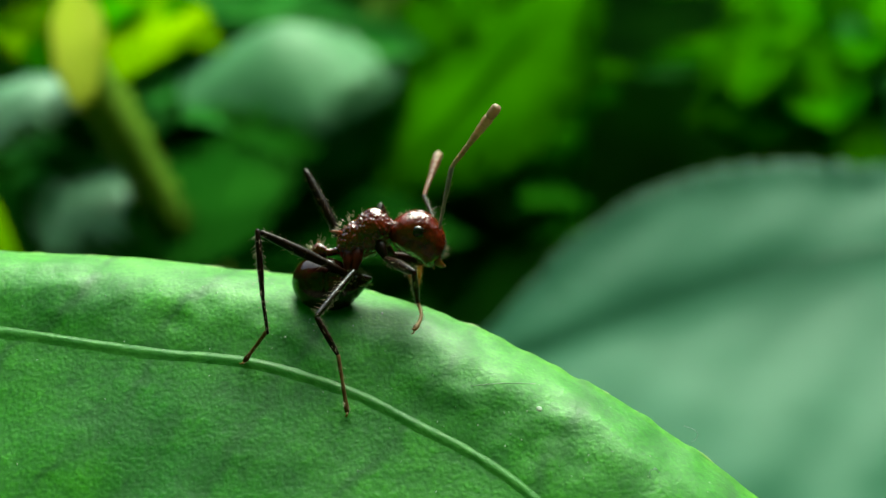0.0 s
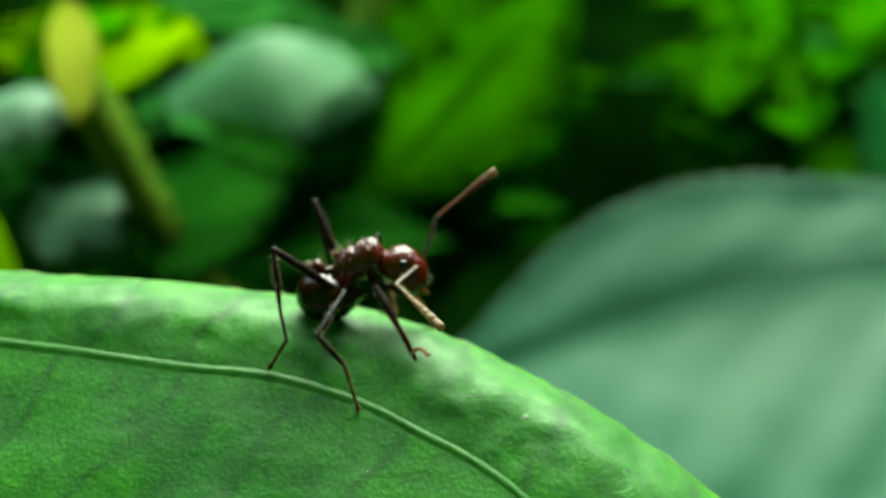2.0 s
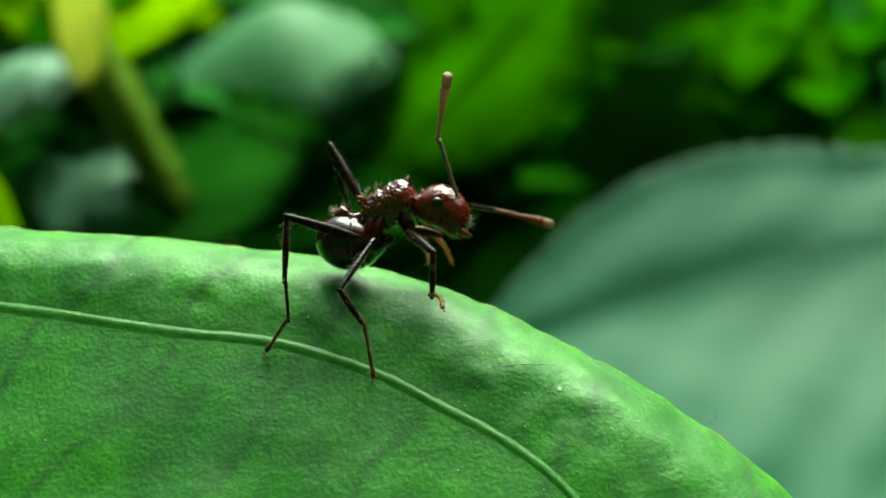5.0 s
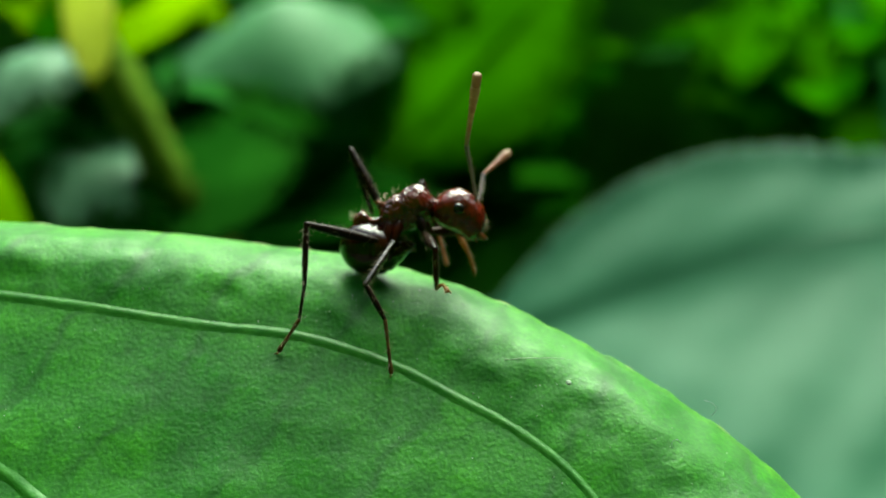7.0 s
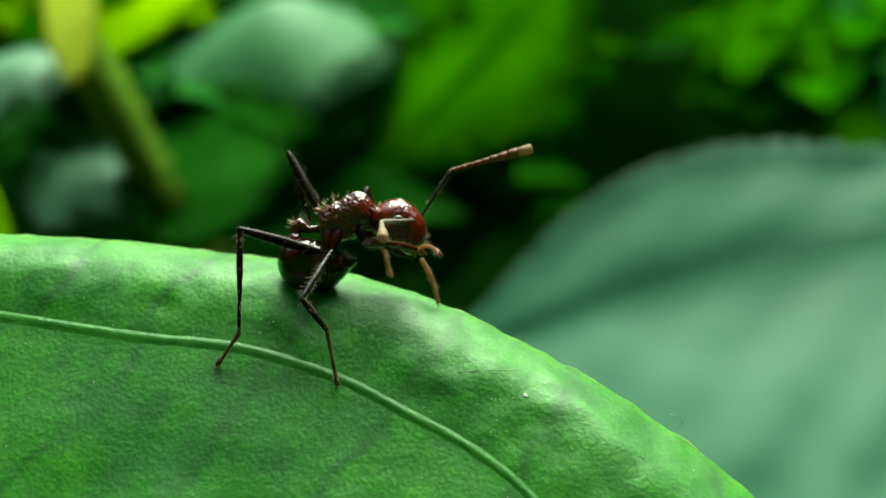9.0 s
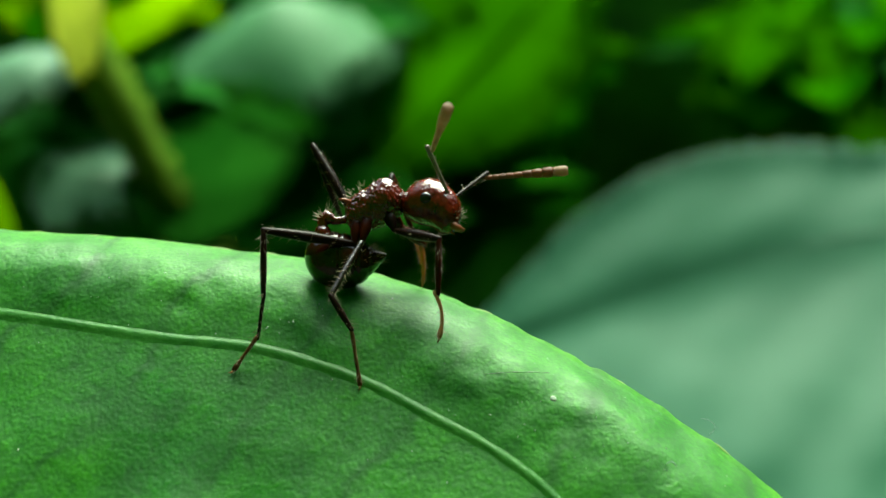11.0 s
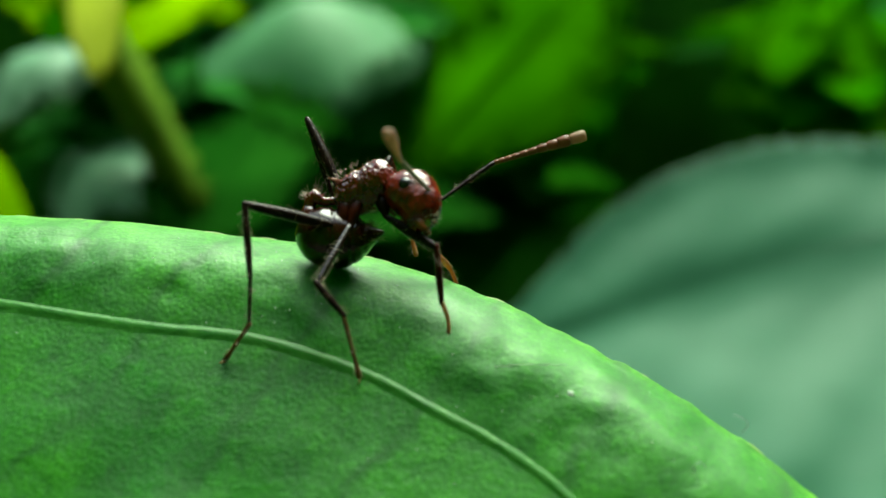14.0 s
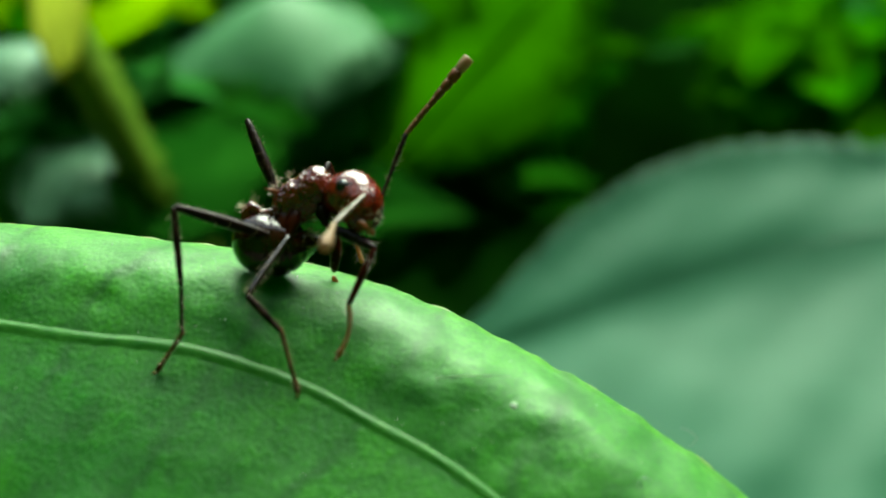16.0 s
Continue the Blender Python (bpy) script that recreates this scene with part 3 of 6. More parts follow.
rng = random.Random(4)
p = leaf_hit(1.54, -2.90) + up
tagged(part("dust_speck", ball(bmesh.new(), (0, 0, 0.006), (0.06, 0.055, 0.014), 8, 12), DUST, at=mm(p.x, p.y, p.z, 59, 0, 0)), "pale round speck stuck on the green leaf", "speck")
f0 = Vector((4.36, 24.9, -3.24))
fib = [f0 + Vector((0.30 * math.sin(a), 0.1 * a, 0.13 * math.cos(a) - 0.12 - 0.05 * a)) for a in (0.0, 0.4, 0.8, 1.2, 1.6, 2.0, 2.4)]
tagged(part("fibre", tube(bmesh.new(), [q + up for q in fib], [0.005] * 7, 5), FIBRE), "fine pale curled fibre at the leaf's edge", "fibre")
q = leaf_hit(3.66, -4.08)
fib = [q + Vector((0.02 + 0.10 * math.sin(a), -0.12, 0.12 * math.cos(a))) for a in (-2.2, -1.4, -0.8, 0.0, 0.7, 1.3)]
tagged(part("fibre", tube(bmesh.new(), [v + up for v in fib], [0.005] * 6, 5), FIBRE), "fine pale fibre lying on the green leaf", "fibre")
(s0, w0), (s1, w1) = leaf_place(0.13, -2.47), leaf_place(1.44, -2.42)
scratch = [on_leaf(s0 + (s1 - s0) * k / 12, w0 + (w1 - w0) * k / 12 + 0.004 * noise.noise(Vector((k * 0.6, 0, 0))), 0.006) for k in range(13)]
part("scratch", tube(bmesh.new(), scratch, [0.003 + 0.002 * (k % 3 == 0) for k in range(13)], 5), DUST, blade, "fine pale scratch")
(s0, w0), (s1, w1) = leaf_place(-12.2, -3.65), leaf_place(-8.3, -6.0)
bm = bmesh.new()
grid = []
for i in range(41):
    t = i / 40
    centre_w, half = w0 + (w1 - w0) * t, 0.011 - 0.003 * t
    grid.append([bm.verts.new(on_leaf(s0 + (s1 - s0) * t + 0.0015 * k, centre_w + k / 4 * half, 0.05 * math.cos(math.pi * k / 8.6) ** 1.5 - 0.006) * MM) for k in range(-4, 5)])
for p, q in zip(grid, grid[1:]):
    for j in range(8):
        bm.faces.new((p[j], q[j], q[j + 1], p[j + 1]))
part("side_vein", bm, RIB, blade, "paler raised side vein")
bm = bmesh.new()
for _ in range(150):
    s, w = rng.uniform(0.25, 0.95), rng.uniform(-0.75, 0.97)
    r = rng.uniform(0.007, 0.014) if rng.random() < 0.93 else rng.uniform(0.012, 0.02)
    ball(bm, on_leaf(s, w, 0.0), (r, r, r), 4, 5)
tagged(part("dust", bm, DUST), "tiny pale dust grains scattered over the leaf", "dust", kind="stuff")

# ---- the ant ----
ant = tagged(new("ant"), "red-brown ant with dark gaster grooming on a green leaf", "ant")
ant_parts = {}


def hairs(parent, centre, radii, count, seed, top=0.2, length=(0.10, 0.2), name="bristles", forward=0.0):
    r = random.Random(seed)
    bm = bmesh.new()
    done = 0
    while done < count:
        d = Vector((r.gauss(0, 1), r.gauss(0, 1), r.gauss(0, 1))).normalized()
        if d.z < top or d.x < forward - 1:
            continue
        p = Vector((centre[0] + radii[0] * d.x, centre[1] + radii[1] * d.y, centre[2] + radii[2] * d.z))
        bristle(bm, p, d + Vector((r.uniform(-0.3, 0.3), 0, 0.2)), r.uniform(*length))
        done += 1
    return tagged(part(name, bm, BRISTLE, parent, smooth=False), "short pale bristles", kind="stuff")


rows = smooth_sections([(-0.68, -0.22, 0.06, 0.06), (-0.62, -0.20, 0.20, 0.22), (-0.48, -0.19, 0.32, 0.36), (-0.30, -0.15, 0.36, 0.425), (-0.12, -0.11, 0.365, 0.445), (0.04, -0.07, 0.385, 0.475),
                        (0.2, -0.02, 0.40, 0.485), (0.37, 0.0, 0.36, 0.425), (0.52, -0.03, 0.25, 0.29), (0.62, -0.05, 0.15, 0.16), (0.68, -0.05, 0.11, 0.11)], 120)
bm = loft(bmesh.new(), rows, 132, 0.014, 5.0, 0.038, 12.5)
meso = part("mesosoma", bm, CUTICLE_ROUGH, ant, "red-brown granular mesosoma")
hairs(meso, (-0.05, 0, -0.06), (0.62, 0.38, 0.46), 60, 1, 0.3, (0.08, 0.19))
for side in (-1, 1):
    part("spine", tube(bmesh.new(), [(-0.50, side * 0.16, 0.08), (-0.60, side * 0.19, 0.15), (-0.72, side * 0.22, 0.19)], [0.055, 0.035, 0.010], 8), JAW, meso, "short pale spine")
bm = tube(bmesh.new(), [(-0.58, 0, -0.24), (-0.74, 0, -0.25), (-0.88, 0, -0.24), (-0.98, 0, -0.18), (-1.06, 0, -0.08), (-1.12, 0, -0.14), (-1.17, 0, -0.30), (-1.20, 0, -0.5), (-1.16, 0, -0.66)], [0.10, 0.08, 0.085, 0.13, 0.12, 0.14, 0.11, 0.10, 0.14], 12)
ball(bm, (-1.18, 0, -0.50), (0.19, 0.21, 0.26), 10, 14)
pet = part("petiole", bm, CUTICLE_ROUGH, ant, "red-brown knobbed waist")
hairs(pet, (-1.08, 0, -0.18), (0.16, 0.16, 0.18), 26, 2, 0.1, (0.16, 0.32))

# gaster: origin at its middle, along x
rows = smooth_sections([(-0.78, 0.10, 0.03, 0.03), (-0.73, 0.10, 0.22, 0.22), (-0.58, 0.09, 0.41, 0.43), (-0.32, 0.07, 0.53, 0.56), (-0.02, 0.04, 0.57, 0.58), (0.28, 0.02, 0.51, 0.51),
                        (0.52, 0.03, 0.38, 0.37), (0.72, 0.08, 0.21, 0.19), (0.92, 0.16, 0.03, 0.03)], 60)
for r in rows:
    r[3] *= 1.01
for r in rows:
    for edge in (-0.05, 0.30, 0.52):
        if 0 < r[0] - edge < 0.07:
            r[2] -= 0.022
            r[3] -= 0.022
gaster = part("gaster", loft(bmesh.new(), rows, 32), CUTICLE_DARK, ant, "glossy black-brown gaster curled forwards under the body")
ant_parts["gaster"] = gaster
hairs(gaster, (0.1, 0, 0.0), (0.66, 0.50, 0.46), 110, 3, 0.0, (0.07, 0.17))
hairs(gaster, (0.62, 0, 0.10), (0.18, 0.20, 0.20), 90, 5, -0.5, (0.12, 0.24), forward=0.8)

# head: origin at the neck, along x to the mouth
bm = loft(bmesh.new(), smooth_sections([(-0.05, -0.02, 0.09, 0.09), (0.02, -0.01, 0.25, 0.24), (0.12, 0.01, 0.38, 0.38), (0.32, 0.05, 0.48, 0.49), (0.56, 0.07, 0.49, 0.49), (0.78, 0.06, 0.46, 0.45),
                                        (0.98, 0.00, 0.41, 0.41), (1.12, -0.05, 0.33, 0.34), (1.20, -0.09, 0.22, 0.23), (1.24, -0.10, 0.10, 0.10)], 90), 80, 0.016, 7.0, 0.009, 15.0)
head = part("head", bm, CUTICLE, ant, "rounded red-brown head")
ant_parts["head"] = head
for side in (-1, 1):
    part("eye", ball(bmesh.new(), (0.52, side * 0.455, 0.10), (0.13, 0.085, 0.125), 12, 16), EYE_BLACK, head, "small black compound eye")
    bm = tube(bmesh.new(), [(1.08, side * 0.16, -0.14), (1.22, side * 0.17, -0.18), (1.33, side * 0.12, -0.18), (1.40, side * 0.03, -0.15)], [0.09, 0.085, 0.06, 0.02], 10)
    part("mandible", bm, JAW, head, "amber-red jaw")
    bm = tube(bmesh.new(), [(0.84, side * 0.19, 0.28), (0.87, side * 0.20, 0.40)], [0.10, 0.065], 10)
    part("antenna_socket", bm, CUTICLE, head)
    bm = tube(bmesh.new(), [(1.10, side * 0.08, -0.17), (1.17, side * 0.10, -0.28), (1.24, side * 0.09, -0.34)], [0.035, 0.028, 0.015], 6)
    part("palp", bm, AMBER, head, "amber mouth feeler")
hairs(head, (0.5, 0, 0.06), (0.52, 0.46, 0.44), 80, 7, 0.0, (0.06, 0.13))
hairs(head, (1.05, 0, 0.0), (0.2, 0.25, 0.22), 56, 8, -0.6, (0.09, 0.17), forward=0.9)


def limb(name, key, length, shape, mat, label="", hair=10, seed=0, bow=0.0):
    """A segment of a limb along x; shape: rows of (fraction, radius)."""
    shape = np.array(shape)
    fr = np.linspace(0, 1, 14)
    rad = np.interp(fr, shape[:, 0], shape[:, 1])
    pts = [(f * length, 0, bow * math.sin(math.pi * f)) for f in fr]
    pts = [(-rad[0] * 0.6, 0, 0), *pts, (length + rad[-1] * 0.6, 0, 0)]
    rad = [rad[0] * 0.5, *rad, rad[-1] * 0.5]
    ob = part(name, tube(bmesh.new(), pts, rad, 10), mat, ant, label)
    if hair:
        r = random.Random(seed)
        bm = bmesh.new()
        for _ in range(hair * 3):
            f = r.uniform(0.05, 0.97)
            a = r.uniform(0, 2 * math.pi)
            d = Vector((0.7, math.cos(a), math.sin(a)))
            q = np.interp(f, shape[:, 0], shape[:, 1])
            bristle(bm, (f * length, q * math.cos(a) * 0.9, q * math.sin(a) * 0.9 + bow * math.sin(math.pi * f)), d, r.uniform(0.08, 0.17), 0.0036)
        tagged(part("bristles", bm, BRISTLE, ob, smooth=False), "short pale bristles", kind="stuff")
    ant_parts[key] = ob
    return ob


def claws(ob, length):
    for side in (-1, 1):
        part("claw", tube(bmesh.new(), [(length, side * 0.01, 0), (length + 0.05, side * 0.05, -0.01), (length + 0.09, side * 0.06, -0.05)], [0.022, 0.016, 0.006], 6), AMBER, ob, "amber claw")


FEMUR = [(0, 0.055), (0.15, 0.075), (0.5, 0.118), (0.8, 0.095), (1, 0.062)]
SLIM = [(0, 0.05), (0.2, 0.06), (0.5, 0.08), (0.8, 0.07), (1, 0.055)]
TIBIA = [(0, 0.055), (0.2, 0.065), (0.6, 0.07), (1, 0.045)]
TARSUS = [(0, 0.042), (0.3, 0.040), (0.45, 0.032), (0.6, 0.040), (0.75, 0.034), (0.9, 0.058), (1, 0.046)]
for name, a, b, mat in (("front", (0.22, -0.20, -0.28), (0.30, -0.36, -0.66), LEG), ("mid", (-0.20, -0.24, -0.32), (-0.38, -0.42, -0.74), LEG_RED),
                        ("hind", (-0.42, -0.22, -0.32), (-0.55, -0.38, -0.78), LEG_RED), ("front", (0.25, 0.20, -0.30), (0.45, 0.35, -0.62), LEG_RED),
                        ("mid", (-0.10, 0.24, -0.30), (-0.05, 0.42, -0.45), LEG_RED), ("hind", (-0.42, 0.24, -0.20), (-0.55, 0.40, -0.10), LEG_RED)):
    a, b = Vector(a), Vector(b)
    part("coxa", tube(bmesh.new(), [a.lerp(b, f) for f in (-0.1, 0.15, 0.4, 0.6, 0.72, 0.82, 1.0, 1.06)], [0.08, 0.115, 0.125, 0.11, 0.09, 0.075, 0.065, 0.04], 12), mat, ant, "dark hip joint")
limb("femur", "hind_femur", 1.92, FEMUR, LEG, "dark brown thigh", 26, 11)
limb("tibia", "hind_tibia", 1.363, TIBIA, LEG, "", 22, 12)
limb("metatarsus", "hind_metatarsus", 0.824, [(0, 0.04), (0.5, 0.038), (1, 0.034)], LEG, "", 10, 13)
claws(limb("tarsus", "hind_tarsus", 0.825, TARSUS, FOOT, "brown foot", 10, 14), 0.825)
limb("femur", "mid_femur", 1.447, SLIM, LEG_SHINY, "glossy dark brown thigh", 22, 15)
limb("tibia", "mid_tibia", 0.835, TIBIA, LEG, "", 14, 16)
claws(limb("tarsus", "mid_tarsus", 1.149, TARSUS, FOOT, "brown foot", 14, 17), 1.149)
limb("femur", "front_femur", 1.22, FEMUR, LEG, "dark brown thigh", 20, 18)
limb("tibia", "front_tibia", 1.1, TIBIA, LEG_RED, "", 14, 19)
claws(limb("tarsus", "front_tarsus", 0.92, TARSUS, AMBER, "amber foot", 14, 20, bow=0.10), 0.92)
limb("femur", "far_front_femur", 0.80, FEMUR, LEG_RED, "dark brown thigh", 8, 21)
claws(limb("tibia", "far_front_tibia", 1.0, [(0, 0.05), (0.3, 0.06), (0.5, 0.045), (0.6, 0.034), (0.75, 0.042), (0.9, 0.034), (1, 0.044)], AMBER, "amber lower leg", 26, 22, 0.05), 1.0)
limb("femur", "far_hind_femur", 1.816, FEMUR, LEG, "dark brown thigh", 26, 23)
limb("tibia", "far_hind_tibia", 1.614, TIBIA, LEG, "", 18, 24)

# the far middle leg: raised knee behind the neck, foot beyond the leaf's edge
for name, a, b, shape, mat in (("femur", (-0.05, 0.42, -0.45), (0.42, 1.0, 0.55), FEMUR, LEG), ("tibia", (0.42, 1.0, 0.55), (0.62, 1.25, -0.7), TIBIA, LEG_RED), ("tarsus", (0.62, 1.25, -0.7), (0.72, 1.2, -1.45), TARSUS, AMBER)):
    a, b = Vector(a), Vector(b)
    d = (b - a).normalized()
    zz = d.cross(Vector((0, 1, 0))).normalized()
    m = Matrix((d, zz.cross(d), zz)).transposed().to_4x4()
    ob = limb(name, "far_mid_" + name, (b - a).length, shape, mat, "", 12, 31)
    ob.matrix_basis = Matrix.Translation(a * MM) @ m

# the near antenna (n) takes the sheen-paled colours, the far one its own
for side, mat_s, mat_f in (("n", SCAPE_SHEEN, FEELER_SHEEN), ("f", LEG, FEELER)):
    limb("scape", "scape_" + side, 1.38, [(0, 0.04), (0.1, 0.03), (0.6, 0.042), (1, 0.05)], mat_s, "dark brown antenna scape", 16, 41)
    fun = limb("funiculus", "funiculus_" + side, 1.7, [(0, 0.03), (0.5, 0.034), (1, 0.04)], mat_f, "jointed antenna", 0)
    x = 0.0
    for k in range(10):
        lng = 0.108 + 0.016 * k if k < 9 else 0.32
        r = 0.046 + 0.0036 * k + (0.012 * (k - 5) if k > 5 else 0)
        if k == 9:
            r = 0.108
        bm = tube(bmesh.new(), [(x, 0, 0), (x + 0.1 * lng, 0, 0), (x + 0.55 * lng, 0, 0), (x + 0.88 * lng, 0, 0), (x + 0.98 * lng, 0, 0)], [0.78 * r, 0.92 * r, r, 0.97 * r, 0.76 * r], 10)
        part("antenna_segment", bm, FEELER_TIP if k == 9 else mat_f, fun, "pale club of the antenna" if k == 9 else "")
        x += lng * 0.985


# ---- what moves ----
def motions():
    walk(ant, [
        (0.0, mm(-2.041, 26.600, 300.694, 0, -13.70, 0)),
        (0.5, mm(-1.998, 26.600, 300.585, 0, -13.43, 0)),
        (1.0, mm(-2.050, 26.600, 300.803, 0, -13.85, 0)),
        (1.5, mm(-2.195, 26.600, 300.423, 0, 5.14, 0)),
        (2.0, mm(-2.314, 26.600, 300.745, 0, -4.01, 0)),
        (2.5, mm(-2.210, 26.600, 300.770, 0, -4.11, 0)),
        (3.0, mm(-1.990, 26.600, 300.945, 0, -7.57, 0)),
        (3.5, mm(-1.888, 26.600, 300.978, 0, -12.95, 0)),
        (4.0, mm(-1.913, 26.600, 301.000, 0, -7.32, 0)),
        (6.5, mm(-2.051, 26.600, 300.857, 0, -5.73, 0)),
        (7.0, mm(-1.996, 26.600, 300.866, 0, -8.42, 0)),
        (7.5, mm(-2.046, 26.600, 300.911, 0, -5.39, 0)),
        (8.0, mm(-2.044, 26.600, 300.903, 0, -8.52, 0)),
        (8.5, mm(-2.208, 26.600, 300.840, 0, -9.90, 0)),
        (9.0, mm(-2.176, 26.600, 300.772, 0, -6.56, 0)),
        (9.5, mm(-2.131, 26.600, 300.854, 0, -9.82, 0)),
        (10.0, mm(-2.063, 26.600, 300.982, 0, -12.03, 0)),
        (12.5, mm(-2.069, 26.600, 300.920, 0, -8.84, 0)),
        (13.0, mm(-2.127, 26.600, 300.934, 0, -9.53, 0)),
        (13.5, mm(-2.100, 26.600, 300.956, 0, -7.82, 0)),
        (14.0, mm(-2.269, 26.600, 300.903, 0, -6.83, 0)),
        (14.5, mm(-2.295, 26.600, 300.816, 0, -10.76, 0)),
        (15.0, mm(-2.173, 26.600, 300.878, 0, -8.97, 0)),
        (15.5, mm(-2.262, 26.600, 300.844, 0, -11.37, 0)),
        (16.0, mm(-2.291, 26.600, 300.834, 0, -10.44, 0)),
    ])
    walk(ant_parts["hind_tibia"], [
        (0, mm(-2.079, -0.998, 0.505, -133.8, 78.2, -133.2)),
        (0.5, mm(-2.075, -0.994, 0.516, -136.4, 77.1, -135.6)),
        (1, mm(-2.056, -1.002, 0.453, -127.8, 79.6, -127.3)),
        (1.5, mm(-2.027, -0.999, 0.207, -38.5, 76.4, -39.3)),
        (2, mm(-1.943, -1.002, 0.290, -68.6, 81.1, -68.8)),
        (2.5, mm(-1.973, -1.000, 0.264, -73.8, 81.2, -74.0)),
        (3, mm(-2.128, -0.998, 0.155, -99.2, 81.3, -99.1)),
        (3.5, mm(-2.122, -0.994, 0.291, -130.5, 78.2, -129.9)),
        (4, mm(-2.140, -0.998, 0.076, -119.5, 80.1, -119.1)),
        (6.5, mm(-2.104, -1.005, -0.217, -140.2, 77.6, -139.6)),
        (7, mm(-2.206, -0.999, -0.130, -136.1, 77.9, -135.4)),
        (7.5, mm(-2.278, -0.997, -0.233, -119.4, 80.0, -119.0)),
        (8, mm(-2.218, -0.994, -0.242, -127.4, 78.8, -126.9)),
        (8.5, mm(-2.157, -0.999, -0.122, -137.3, 77.6, -136.7)),
        (9, mm(-2.164, -0.998, -0.096, -119.9, 80.1, -119.6)),
        (9.5, mm(-2.206, -0.996, -0.023, -136.7, 77.3, -136.0)),
        (10, mm(-2.244, -1.000, -0.087, -142.0, 76.5, -141.3)),
        (12.5, mm(-2.244, -0.998, -0.249, -130.6, 78.8, -130.0)),
        (13, mm(-2.234, -1.001, -0.157, -133.0, 78.7, -132.5)),
        (13.5, mm(-2.239, -0.999, -0.191, -119.4, 80.2, -119.0)),
        (14, mm(-2.222, -1.002, -0.189, -94.3, 81.7, -94.2)),
        (14.5, mm(-2.156, -1.002, 0.106, -125.7, 79.8, -125.3)),
        (15, mm(-2.226, -0.999, -0.120, -112.4, 80.8, -112.1)),
        (15.5, mm(-2.187, -1.001, 0.052, -126.2, 79.7, -125.7)),
        (16, mm(-2.261, -1.005, 0.065, -107.3, 81.6, -107.1)),
    ])
    walk(ant_parts["hind_metatarsus"], [
        (0, mm(-2.262, -1.204, -0.761, 146.9, 82.6, 146.7)),
        (0.5, mm(-2.277, -1.204, -0.723, 157.5, 79.7, 157.1)),
        (1, mm(-2.193, -1.206, -0.824, 158.6, 78.4, 158.2)),
        (1.5, mm(-1.794, -1.204, -1.060, 15.0, 75.0, 15.5)),
        (2, mm(-1.873, -1.203, -1.023, 25.2, 80.9, 25.5)),
        (2.5, mm(-1.917, -1.201, -1.065, 36.2, 83.9, 36.3)),
        (3, mm(-2.155, -1.204, -1.115, 138.1, 83.9, 137.9)),
        (3.5, mm(-2.278, -1.205, -0.942, 165.0, 74.4, 164.5)),
        (4, mm(-2.252, -1.206, -1.178, 98.7, 85.7, 98.7)),
        (6.5, mm(-2.326, -1.203, -1.541, 156.8, 80.2, 156.5)),
        (7, mm(-2.395, -1.203, -1.412, 167.1, 72.8, 166.5)),
        (7.5, mm(-2.392, -1.200, -1.559, 158.0, 80.9, 157.7)),
        (8, mm(-2.368, -1.201, -1.525, 168.9, 71.7, 168.3)),
        (8.5, mm(-2.363, -1.202, -1.416, 163.5, 76.8, 163.1)),
        (9, mm(-2.277, -1.201, -1.417, 156.5, 81.1, 156.3)),
        (9.5, mm(-2.417, -1.200, -1.332, 163.7, 77.9, 163.4)),
        (10, mm(-2.491, -1.200, -1.409, 169.7, 71.0, 169.1)),
        (12.5, mm(-2.404, -1.202, -1.547, 168.4, 72.0, 167.8)),
        (13, mm(-2.418, -1.199, -1.514, 167.1, 75.1, 166.7)),
        (13.5, mm(-2.352, -1.200, -1.529, 167.0, 75.0, 166.6)),
        (14, mm(-2.238, -1.200, -1.558, 157.6, 81.0, 157.4)),
        (14.5, mm(-2.304, -1.198, -1.289, 163.2, 79.2, 162.9)),
        (15, mm(-2.313, -1.199, -1.475, 167.4, 75.1, 166.9)),
        (15.5, mm(-2.332, -1.199, -1.306, 165.2, 76.9, 164.8)),
        (16, mm(-2.323, -1.199, -1.333, 160.8, 79.8, 160.5)),
    ])
